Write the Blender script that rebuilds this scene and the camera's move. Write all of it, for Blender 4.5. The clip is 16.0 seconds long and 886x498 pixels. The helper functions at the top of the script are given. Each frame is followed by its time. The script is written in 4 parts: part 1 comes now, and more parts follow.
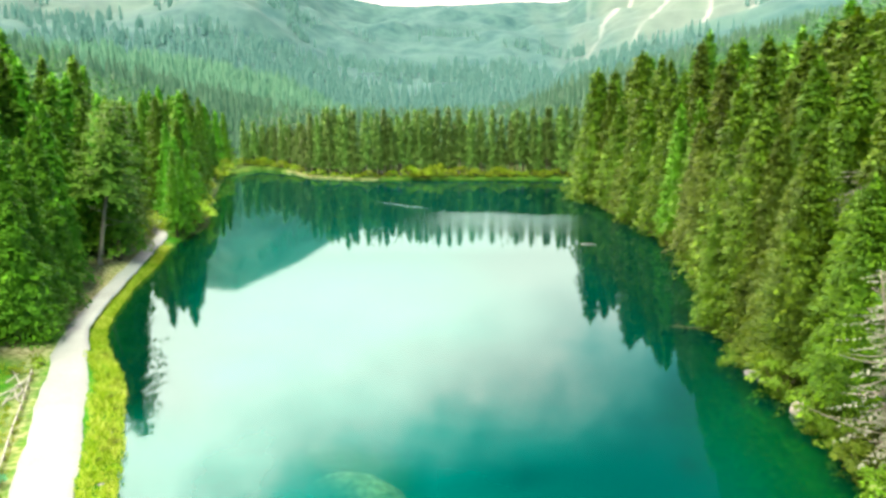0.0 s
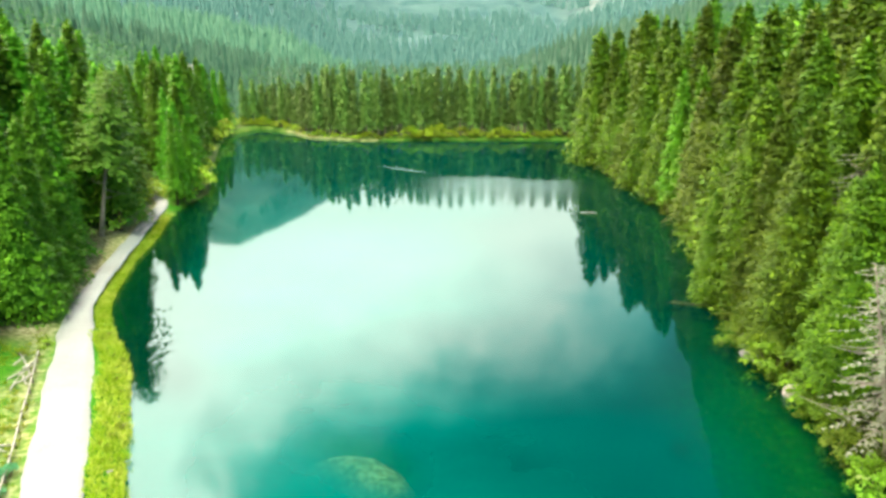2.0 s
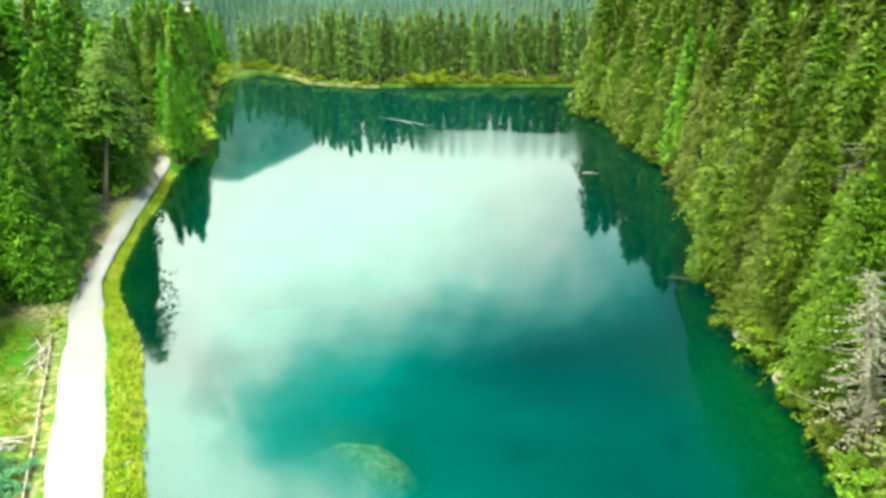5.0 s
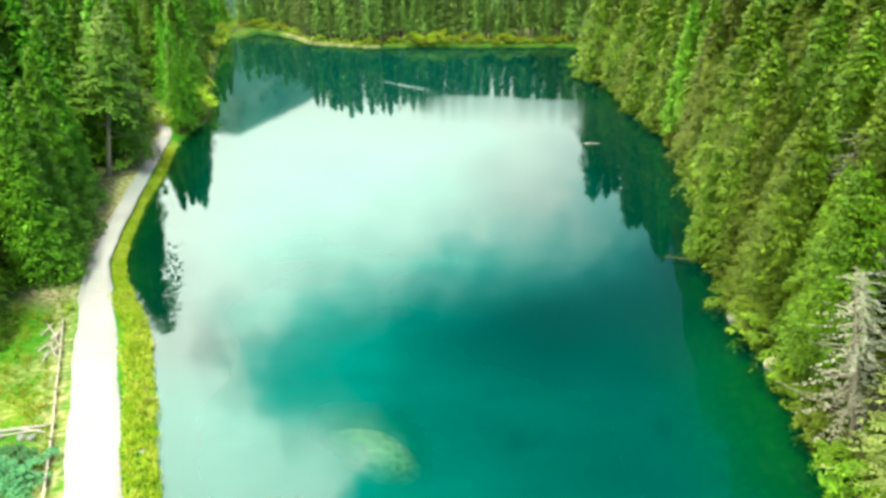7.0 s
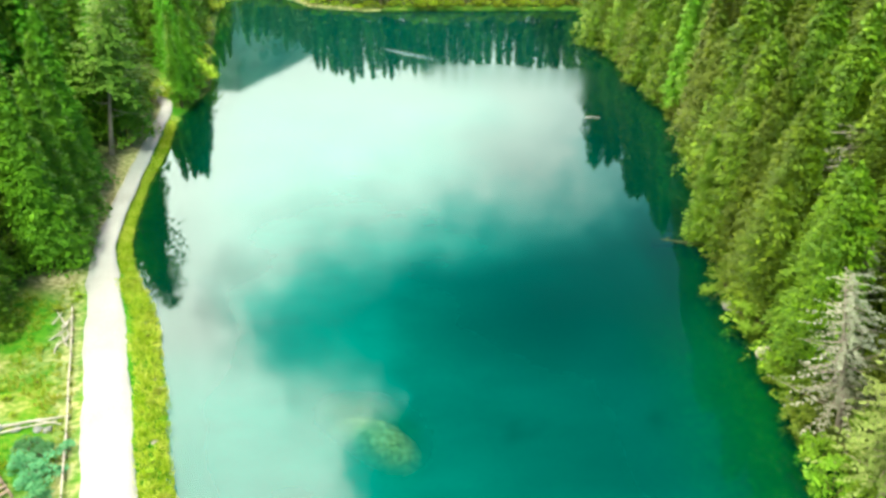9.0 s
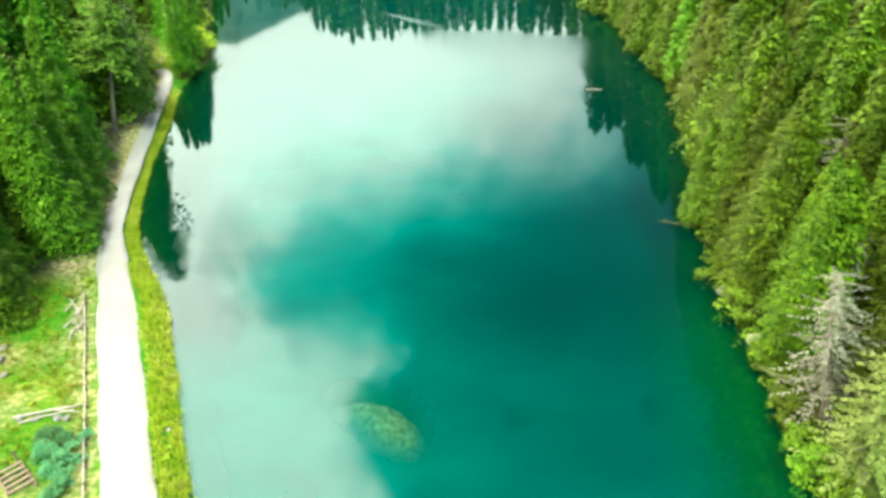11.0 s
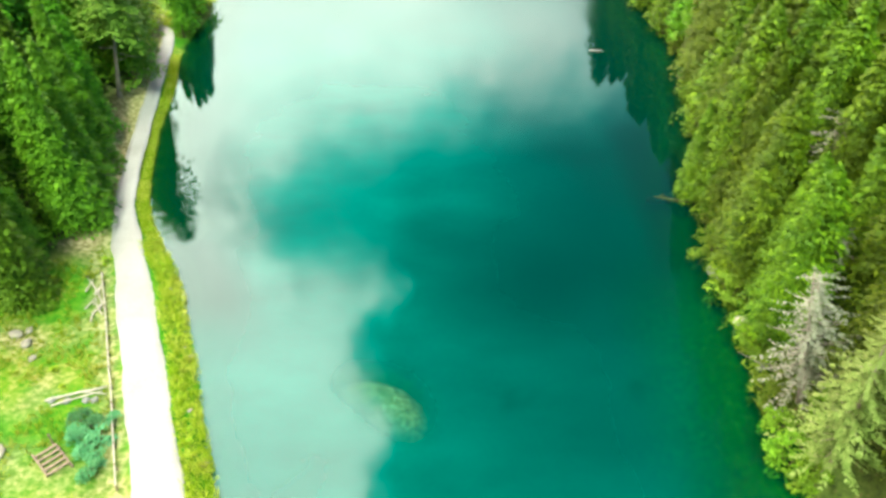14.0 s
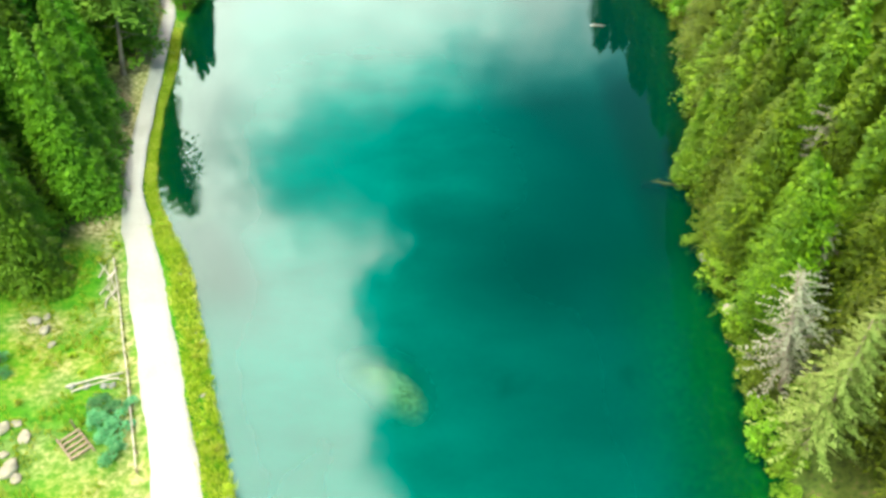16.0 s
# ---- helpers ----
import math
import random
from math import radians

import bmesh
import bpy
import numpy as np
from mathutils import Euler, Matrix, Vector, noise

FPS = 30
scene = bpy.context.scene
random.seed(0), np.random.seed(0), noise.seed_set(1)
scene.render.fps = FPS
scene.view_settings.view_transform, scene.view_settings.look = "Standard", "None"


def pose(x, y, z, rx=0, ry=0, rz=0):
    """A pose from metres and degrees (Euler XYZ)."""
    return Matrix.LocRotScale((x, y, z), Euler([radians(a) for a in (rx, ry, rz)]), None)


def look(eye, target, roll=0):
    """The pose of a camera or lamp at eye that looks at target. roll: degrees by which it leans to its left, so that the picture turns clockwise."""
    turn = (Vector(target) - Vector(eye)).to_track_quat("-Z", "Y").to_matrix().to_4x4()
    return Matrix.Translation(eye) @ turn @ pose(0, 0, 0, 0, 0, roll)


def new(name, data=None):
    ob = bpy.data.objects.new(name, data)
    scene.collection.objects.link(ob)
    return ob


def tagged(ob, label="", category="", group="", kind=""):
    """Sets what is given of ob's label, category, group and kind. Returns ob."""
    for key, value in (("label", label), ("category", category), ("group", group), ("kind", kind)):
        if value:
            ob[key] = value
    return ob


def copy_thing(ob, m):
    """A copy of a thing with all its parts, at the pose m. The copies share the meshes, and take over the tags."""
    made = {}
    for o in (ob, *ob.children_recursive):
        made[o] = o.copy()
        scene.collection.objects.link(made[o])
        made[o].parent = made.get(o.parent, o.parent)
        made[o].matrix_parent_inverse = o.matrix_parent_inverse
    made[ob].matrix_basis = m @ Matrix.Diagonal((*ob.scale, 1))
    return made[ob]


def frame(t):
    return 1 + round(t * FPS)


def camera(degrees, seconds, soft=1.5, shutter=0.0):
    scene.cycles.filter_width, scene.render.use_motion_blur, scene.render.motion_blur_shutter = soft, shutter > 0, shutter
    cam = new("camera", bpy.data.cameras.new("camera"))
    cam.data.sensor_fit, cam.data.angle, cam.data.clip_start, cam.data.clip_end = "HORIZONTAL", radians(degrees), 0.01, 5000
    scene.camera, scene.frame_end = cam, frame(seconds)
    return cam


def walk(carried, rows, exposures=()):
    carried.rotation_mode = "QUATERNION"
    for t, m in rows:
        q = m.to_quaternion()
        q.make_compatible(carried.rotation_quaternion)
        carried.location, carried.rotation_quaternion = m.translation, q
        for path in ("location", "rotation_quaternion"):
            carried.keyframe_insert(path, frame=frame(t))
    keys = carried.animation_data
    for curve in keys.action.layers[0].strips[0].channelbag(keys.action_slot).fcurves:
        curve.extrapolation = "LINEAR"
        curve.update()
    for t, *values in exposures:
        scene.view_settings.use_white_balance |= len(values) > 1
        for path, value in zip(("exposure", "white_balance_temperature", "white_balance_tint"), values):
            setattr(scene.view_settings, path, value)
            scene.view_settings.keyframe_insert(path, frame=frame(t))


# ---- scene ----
cam = camera(64.0, 16.0, soft=3.1)
PATH = [
    (0, (-0.189, -0.771, 21.098), (-0.21, 1.192, 20.714), -0.5),
    (0.5, (-0.084, -0.717, 21.622), (-0.108, 1.238, 21.204), -0.5),
    (1, (-0.089, -0.685, 22.143), (-0.112, 1.264, 21.696), -0.5),
    (1.5, (-0.035, -0.622, 22.806), (-0.06, 1.319, 22.324), -0.6),
    (2, (0.007, -0.588, 23.372), (-0.019, 1.346, 22.862), -0.6),
    (2.5, (0.033, -0.56, 23.972), (0.006, 1.366, 23.432), -0.6),
    (3, (0.07, -0.514, 24.731), (0.042, 1.403, 24.16), -0.6),
    (3.5, (0.05, -0.468, 25.423), (0.021, 1.439, 24.823), -0.6),
    (4, (0.05, -0.371, 26.14), (0.02, 1.527, 25.511), -0.6),
    (6.5, (0.198, -0.195, 29.73), (0.16, 1.648, 28.953), -0.8),
    (7, (0.193, -0.197, 30.492), (0.154, 1.632, 29.684), -0.8),
    (7.5, (0.299, -0.122, 31.111), (0.257, 1.696, 30.279), -0.8),
    (8, (0.374, -0.026, 32.0), (0.33, 1.776, 31.134), -0.9),
    (8.5, (0.431, 0.063, 32.723), (0.385, 1.853, 31.831), -1.0),
    (9, (0.392, 0.067, 33.373), (0.346, 1.844, 32.456), -1.0),
    (11.5, (0.489, 0.28, 37.462), (0.437, 1.976, 36.404), -1.2),
    (12, (0.521, 0.367, 38.347), (0.466, 2.045, 37.261), -1.2),
    (12.5, (0.479, 0.433, 39.099), (0.424, 2.095, 37.988), -1.2),
    (13, (0.43, 0.46, 39.88), (0.377, 2.106, 38.746), -1.1),
    (13.5, (0.544, 0.514, 40.779), (0.487, 2.141, 39.617), -1.2),
    (14, (0.477, 0.528, 41.606), (0.422, 2.138, 40.421), -1.2),
    (14.5, (0.515, 0.586, 42.539), (0.458, 2.176, 41.327), -1.2),
    (15, (0.546, 0.584, 43.4), (0.488, 2.155, 42.164), -1.3),
    (15.5, (0.631, 0.604, 44.275), (0.571, 2.157, 43.016), -1.3),
    (16, (0.582, 0.66, 45.184), (0.524, 2.194, 43.901), -1.2),
]
walk(cam, [(t, look(eye, target, roll)) for t, eye, target, roll in PATH], exposures=[(0, 0.57, 6600, -16), (16, 0.57, 6600, -16)])

# ---- world, sun, exposure ----
SUN_EL, SUN_AZ = 56.0, 175.0   # height and compass bearing (clockwise from +y) of the sun, degrees
wd = bpy.data.worlds.new("world")
scene.world = wd
wd.use_nodes = True
wn, wl = wd.node_tree.nodes, wd.node_tree.links
wn.clear()


def wnode(kind, **kw):
    n = wn.new(kind)
    for k, v in kw.items():
        n.inputs[k].default_value = v
    return n


def wmath(op, a, b=0.0, c=0.5):
    n = wn.new("ShaderNodeMath")
    n.operation = op
    for i, v in enumerate((a, b, c)):
        if isinstance(v, (int, float)):
            n.inputs[i].default_value = v
        else:
            wl.new(v, n.inputs[i])
    return n.outputs[0]


sky = wn.new("ShaderNodeTexSky")
sky.sky_type, sky.sun_disc = "NISHITA", False
sky.sun_elevation, sky.sun_rotation = radians(SUN_EL), radians(SUN_AZ)
sky_bg = wnode("ShaderNodeBackground", Strength=0.15)
wl.new(sky.outputs[0], sky_bg.inputs[0])
cloud_bg = wnode("ShaderNodeBackground", Color=(1.0, 0.985, 0.955, 1))
tc = wn.new("ShaderNodeTexCoord")
sep = wn.new("ShaderNodeSeparateXYZ")
wl.new(tc.outputs["Generated"], sep.inputs[0])
dx, dy, dz = sep.outputs
up = wmath("ADD", wmath("MAXIMUM", dz, 0.0), 0.25)
comb = wn.new("ShaderNodeCombineXYZ")
wl.new(wmath("DIVIDE", dx, up), comb.inputs[0])
wl.new(wmath("DIVIDE", dy, up), comb.inputs[1])
puff = wnode("ShaderNodeTexNoise", Scale=2.6, Detail=5.0, Roughness=0.55)
wl.new(comb.outputs[0], puff.inputs["Vector"])


# directions of the sky in degrees: bearing from +y, and height; a slow noise billows both
wisp = wnode("ShaderNodeTexNoise", Scale=11.0, Detail=5.0, Roughness=0.55)
wl.new(tc.outputs["Generated"], wisp.inputs["Vector"])
wisp_sep = wn.new("ShaderNodeSeparateXYZ")
wl.new(wisp.outputs["Color"], wisp_sep.inputs[0])
puff_sep = wn.new("ShaderNodeSeparateXYZ")
wl.new(puff.outputs["Color"], puff_sep.inputs[0])
bearing = wmath("MULTIPLY", wmath("ARCTAN2", dx, dy), 57.296)
rise = wmath("MULTIPLY", wmath("ARCSINE", dz), 57.296)
az_b = wmath("ADD", bearing, wmath("MULTIPLY", wmath("SUBTRACT", puff_sep.outputs[0], 0.5), 13.0))
el_b = wmath("ADD", rise, wmath("MULTIPLY", wmath("SUBTRACT", puff_sep.outputs[1], 0.5), 8.0))
az_b = wmath("ADD", az_b, wmath("MULTIPLY", wmath("SUBTRACT", wisp_sep.outputs[0], 0.5), 16.0))
el_b = wmath("ADD", el_b, wmath("MULTIPLY", wmath("SUBTRACT", wisp_sep.outputs[1], 0.5), 6.0))
# one bank of cloud: low in the north with a slanting upper edge, joined to a tower over the west and its shoulder
low_bank = wmath("MULTIPLY", wmath("SUBTRACT", wmath("SUBTRACT", 22.4, wmath("MULTIPLY", az_b, 0.36)), el_b), 0.3)
west_bank = wmath("SUBTRACT", -19.5, az_b)
shoulder_edge = wmath("SUBTRACT", wmath("SUBTRACT", -10.8, az_b), wmath("MULTIPLY", wmath("MAXIMUM", wmath("SUBTRACT", el_b, 46.0), 0.0), 0.2))
shoulder = wmath("MULTIPLY", wmath("SMOOTH_MIN", shoulder_edge, wmath("SUBTRACT", el_b, 37.2), 6.0), 0.6)
bank = wmath("SMOOTH_MAX", wmath("SMOOTH_MAX", low_bank, west_bank, 4.0), shoulder, 3.0)
bank = wmath("ADD", bank, wmath("MULTIPLY", wmath("MINIMUM", dy, 0.0), 60.0))
soft = wn.new("ShaderNodeMapRange")
soft.interpolation_type = "SMOOTHSTEP"
soft.inputs["From Min"].default_value, soft.inputs["From Max"].default_value = -3.0, 2.7
wl.new(bank, soft.inputs["Value"])
# the cloud towers high over the north-west stand in full sun and are the brightest
tower = wmath("POWER", wmath("MAXIMUM", wmath("COSINE", wmath("MULTIPLY", wmath("ADD", bearing, 20.0), 0.01745)), 0.0), 1.4)
lit = wmath("MULTIPLY", wmath("MINIMUM", wmath("MAXIMUM", wmath("SUBTRACT", wmath("MULTIPLY", rise, 0.25), 2.9), 0.0), 8.6), tower)
wl.new(wmath("ADD", wmath("MULTIPLY", lit, wmath("ADD", wmath("MULTIPLY", puff.outputs[0], 1.1), 1.05)), 2.5), cloud_bg.inputs["Strength"])
# thin cloud lets the blue of the sky through, thick cloud is white
thin = wn.new("ShaderNodeValToRGB")
thin.color_ramp.elements[0].color, thin.color_ramp.elements[1].color = (0.22, 0.68, 0.68, 1), (1.0, 0.72, 0.735, 1)
thin.color_ramp.elements[0].position, thin.color_ramp.elements[1].position = 0.1, 0.6
wl.new(soft.outputs[0], thin.inputs[0])
wl.new(thin.outputs[0], cloud_bg.inputs["Color"])
sky_mix = wn.new("ShaderNodeMixShader")
wl.new(soft.outputs[0], sky_mix.inputs[0])
wl.new(sky_bg.outputs[0], sky_mix.inputs[1])
wl.new(cloud_bg.outputs[0], sky_mix.inputs[2])
wout = wn.new("ShaderNodeOutputWorld")
wl.new(sky_mix.outputs[0], wout.inputs[0])

sun = new("sun", bpy.data.lights.new("sun", "SUN"))
sun.data.energy, sun.data.angle, sun.data.color = 4.2, radians(5), (1.0, 0.95, 0.86)
_az, _el = radians(SUN_AZ), radians(SUN_EL)
sun.matrix_world = look((0, 0, 200), Vector((0, 0, 200)) - Vector((math.sin(_az) * math.cos(_el), math.cos(_az) * math.cos(_el), math.sin(_el))))

# ---- materials ----


def mat(name):
    m = bpy.data.materials.new(name)
    m.use_nodes = True
    m.node_tree.nodes.clear()
    return m, m.node_tree.nodes, m.node_tree.links


def ramp(nodes, stops):
    r = nodes.new("ShaderNodeValToRGB")
    e = r.color_ramp.elements
    while len(e) < len(stops):
        e.new(0.5)
    for i, (p, c) in enumerate(stops):
        e[i].position, e[i].color = p, (*c, 1)
    return r


def noise_tex(nodes, links, scale, detail=4.0, rough=0.55, coord="Object", stretch=None):
    tcn = nodes.new("ShaderNodeTexCoord")
    src = tcn.outputs[coord]
    if stretch:
        mp = nodes.new("ShaderNodeMapping")
        mp.inputs["Scale"].default_value = stretch
        links.new(src, mp.inputs[0])
        src = mp.outputs[0]
    n = nodes.new("ShaderNodeTexNoise")
    n.inputs["Scale"].default_value, n.inputs["Detail"].default_value, n.inputs["Roughness"].default_value = scale, detail, rough
    links.new(src, n.inputs["Vector"])
    return n


def mixc(nodes, links, fac, a, b, mode="MIX"):
    n = nodes.new("ShaderNodeMix")
    n.data_type, n.blend_type = "RGBA", mode
    for sock, v in ((n.inputs[0], fac), (n.inputs[6], a), (n.inputs[7], b)):
        if isinstance(v, (int, float)):
            sock.default_value = v
        elif isinstance(v, tuple):
            sock.default_value = (*v, 1)
        else:
            links.new(v, sock)
    return n.outputs[2]


def finish(m, nodes, links, colour, rough=0.8, spec=0.3, bump=None, strength=0.4, dist=0.05, translucent=0.0):
    p = nodes.new("ShaderNodeBsdfPrincipled")
    p.inputs["Roughness"].default_value, p.inputs["Specular IOR Level"].default_value = rough, spec
    links.new(colour, p.inputs["Base Color"])
    if bump is not None:
        b = nodes.new("ShaderNodeBump")
        b.inputs["Strength"].default_value, b.inputs["Distance"].default_value = strength, dist
        links.new(bump, b.inputs["Height"])
        links.new(b.outputs[0], p.inputs["Normal"])
    shader = p.outputs[0]
    if translucent:
        t = nodes.new("ShaderNodeBsdfTranslucent")
        links.new(colour, t.inputs[0])
        mx = nodes.new("ShaderNodeMixShader")
        mx.inputs[0].default_value = translucent
        links.new(shader, mx.inputs[1])
        links.new(t.outputs[0], mx.inputs[2])
        shader = mx.outputs[0]
    out = nodes.new("ShaderNodeOutputMaterial")
    links.new(shader, out.inputs[0])
    return m


def foliage(name, dark, mid, tip, hue=0.09, translucent=0.2):
    m, n, l = mat(name)
    geo = n.new("ShaderNodeNewGeometry")
    oi = n.new("ShaderNodeObjectInfo")
    big = noise_tex(n, l, 0.35, 2.0)
    add = n.new("ShaderNodeMath")
    add.operation = "MULTIPLY_ADD"
    add.inputs[1].default_value, add.inputs[2].default_value = 0.42, 0.05
    l.new(geo.outputs["Random Per Island"], add.inputs[0])
    add2 = n.new("ShaderNodeMath")
    add2.operation = "MULTIPLY_ADD"
    add2.inputs[1].default_value = 0.6
    l.new(big.outputs[0], add2.inputs[0])
    l.new(add.outputs[0], add2.inputs[2])
    r = ramp(n, [(0.15, dark), (0.5, mid), (0.85, tip)])
    l.new(add2.outputs[0], r.inputs[0])
    hsv = n.new("ShaderNodeHueSaturation")
    for sock, lo, hi in (("Hue", 0.5 - hue * 0.3, 0.5 + hue * 0.06), ("Value", 0.6, 1.32)):
        mr = n.new("ShaderNodeMapRange")
        mr.inputs[3].default_value, mr.inputs[4].default_value = lo, hi
        l.new(oi.outputs["Random"], mr.inputs[0])
        l.new(mr.outputs[0], hsv.inputs[sock])
    l.new(r.outputs[0], hsv.inputs["Color"])
    return finish(m, n, l, hsv.outputs[0], 0.65, 0.25, translucent=translucent)


def bark(name, a, b):
    m, n, l = mat(name)
    t = noise_tex(n, l, 6.0, 5.0, stretch=(1, 1, 0.2))
    g = noise_tex(n, l, 0.6, 2.0)
    r = ramp(n, [(0.3, a), (0.7, b)])
    l.new(t.outputs[0], r.inputs[0])
    c = mixc(n, l, g.outputs[0], r.outputs[0], tuple(0.6 * v for v in a))
    return finish(m, n, l, c, 0.9, 0.2, t.outputs[0], 0.6, 0.05)


def speckled(name, stops, scale=3.0, big=0.2, rough=0.9, bump=0.5, dist=0.03):
    m, n, l = mat(name)
    t = noise_tex(n, l, scale, 6.0, 0.6)
    g = noise_tex(n, l, big, 3.0)
    mx = n.new("ShaderNodeMath")
    mx.operation = "MULTIPLY_ADD"
    mx.inputs[1].default_value = 0.5
    l.new(t.outputs[0], mx.inputs[0])
    half = n.new("ShaderNodeMath")
    half.operation = "MULTIPLY"
    half.inputs[1].default_value = 0.5
    l.new(g.outputs[0], half.inputs[0])
    l.new(half.outputs[0], mx.inputs[2])
    r = ramp(n, stops)
    l.new(mx.outputs[0], r.inputs[0])
    return finish(m, n, l, r.outputs[0], rough, 0.25, t.outputs[0], bump, dist)


M_SPRUCE = foliage("spruce_needles", (0.042, 0.135, 0.006), (0.092, 0.265, 0.01), (0.17, 0.42, 0.016))
M_SPRUCE_LIGHT = foliage("light_spruce_needles", (0.022, 0.062, 0.002), (0.058, 0.143, 0.003), (0.155, 0.3, 0.006))
M_PINE = foliage("pine_needles", (0.06, 0.18, 0.018), (0.125, 0.31, 0.028), (0.21, 0.44, 0.045))
M_LEAF = foliage("broad_leaves", (0.044, 0.11, 0.005), (0.088, 0.2, 0.007), (0.165, 0.32, 0.014))
M_SHRUB = foliage("shrub_leaves", (0.09, 0.17, 0.008), (0.19, 0.32, 0.011), (0.36, 0.48, 0.03))
M_BLUESHRUB = foliage("blue_green_leaves", (0.03, 0.12, 0.05), (0.07, 0.25, 0.1), (0.15, 0.36, 0.16))
M_FAR = foliage("far_needles", (0.035, 0.1, 0.03), (0.055, 0.14, 0.038), (0.08, 0.19, 0.045))
M_FARSHORE = foliage("far_shore_needles", (0.055, 0.125, 0.024), (0.125, 0.25, 0.042), (0.22, 0.37, 0.07), 0.045)
M_OLIVE = foliage("olive_needles", (0.068, 0.12, 0.018), (0.12, 0.185, 0.034), (0.19, 0.26, 0.07))
M_LICHEN = foliage("grey_lichen", (0.12, 0.145, 0.085), (0.195, 0.225, 0.155), (0.28, 0.31, 0.235), 0.03)
M_GRASS = foliage("grass_blades", (0.09, 0.22, 0.006), (0.2, 0.33, 0.012), (0.4, 0.42, 0.08), translucent=0.5)
# valley and foothill trees: distance haze painted in as a bluer, lighter green
M_FOOTWOOD = foliage("hazed_valley_needles", (0.065, 0.155, 0.105), (0.105, 0.22, 0.142), (0.145, 0.28, 0.175), 0.03)
M_SHOREGRASS = foliage("shore_grass_blades", (0.12, 0.24, 0.006), (0.26, 0.39, 0.013), (0.54, 0.57, 0.12), translucent=0.5)
# aerial haze in the base colour: blue-green with little contrast
M_MTNWOOD = foliage("hazed_mountain_needles", (0.06, 0.15, 0.14), (0.09, 0.195, 0.172), (0.12, 0.235, 0.2), 0.02)
M_DEAD = bark("dead_wood", (0.22, 0.2, 0.16), (0.42, 0.4, 0.34))
M_BLEACHED = bark("bleached_wood", (0.4, 0.37, 0.31), (0.62, 0.59, 0.52))
M_BARK = bark("spruce_bark", (0.09, 0.065, 0.04), (0.2, 0.155, 0.11))
M_PALEBARK = bark("pale_bark", (0.2, 0.17, 0.13), (0.38, 0.34, 0.28))
M_GRAVEL = speckled("pale_gravel", [(0.3, (0.2, 0.203, 0.185)), (0.6, (0.315, 0.322, 0.3))], 8.0, 0.15)
M_STONE = speckled("pale_stone", [(0.3, (0.13, 0.13, 0.1)), (0.65, (0.27, 0.26, 0.2))], 3.0, 0.5)
M_PALEROCK = speckled("pale_rock", [(0.3, (0.24, 0.23, 0.19)), (0.65, (0.46, 0.44, 0.38))], 2.0, 0.5)
M_GREYSTONE = speckled("grey_stone", [(0.3, (0.09, 0.1, 0.09)), (0.65, (0.2, 0.215, 0.2))], 3.0, 0.5)
M_MOSS = speckled("mossy_wood", [(0.3, (0.01, 0.024, 0.005)), (0.65, (0.028, 0.046, 0.01))], 2.0, 0.5)
M_WHITEWASH = speckled("whitewash", [(0.3, (0.7, 0.69, 0.66)), (0.65, (0.8, 0.8, 0.78))], 2.0, 0.4)
M_TIMBER = bark("weathered_timber", (0.16, 0.12, 0.08), (0.36, 0.31, 0.24))

# water: mirror-like surface over milky green water through which the shallow bed shows
M_WATER, n, l = mat("lake_water")
rip = noise_tex(n, l, 0.7, 3.0, 0.5, stretch=(1, 0.6, 1))
bmp = n.new("ShaderNodeBump")
bmp.inputs["Strength"].default_value, bmp.inputs["Distance"].default_value = 0.05, 0.05
l.new(rip.outputs[0], bmp.inputs["Height"])
murk = noise_tex(n, l, 0.11, 5.0, 0.55, stretch=(0.8, 1.3, 1))
mr = ramp(n, [(0.3, (0.0, 0.05, 0.039)), (0.7, (0.0, 0.075, 0.058))])
l.new(murk.outputs[0], mr.inputs[0])
dif = n.new("ShaderNodeBsdfDiffuse")
trn = n.new("ShaderNodeBsdfTransparent")
trn.inputs[0].default_value = (0.5, 0.95, 0.55, 1)
body = n.new("ShaderNodeMixShader")
watt = n.new("ShaderNodeVertexColor")
watt.layer_name = "cover"
wsep = n.new("ShaderNodeSeparateColor")
l.new(watt.outputs[0], wsep.inputs[0])
l.new(wsep.outputs[0], body.inputs[0])
# body darkened over the basin and weed; tree reflections at the banks painted in
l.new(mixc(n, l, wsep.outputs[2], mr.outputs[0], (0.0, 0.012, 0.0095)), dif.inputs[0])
l.new(dif.outputs[0], body.inputs[1])
l.new(trn.outputs[0], body.inputs[2])
glo = n.new("ShaderNodeBsdfGlossy")
glo.inputs["Color"].default_value = (0.7, 1.0, 0.97, 1)
wr = n.new("ShaderNodeMath")
wr.operation = "MULTIPLY_ADD"
wr.inputs[1].default_value, wr.inputs[2].default_value = 0.3, 0.035
l.new(wsep.outputs[1], wr.inputs[0])
l.new(wr.outputs[0], glo.inputs["Roughness"])
l.new(bmp.outputs[0], glo.inputs["Normal"])
fre = n.new("ShaderNodeFresnel")
fre.inputs[0].default_value = 1.333
top = n.new("ShaderNodeMixShader")
l.new(fre.outputs[0], top.inputs[0])
l.new(body.outputs[0], top.inputs[1])
l.new(glo.outputs[0], top.inputs[2])
out = n.new("ShaderNodeOutputMaterial")
l.new(top.outputs[0], out.inputs[0])

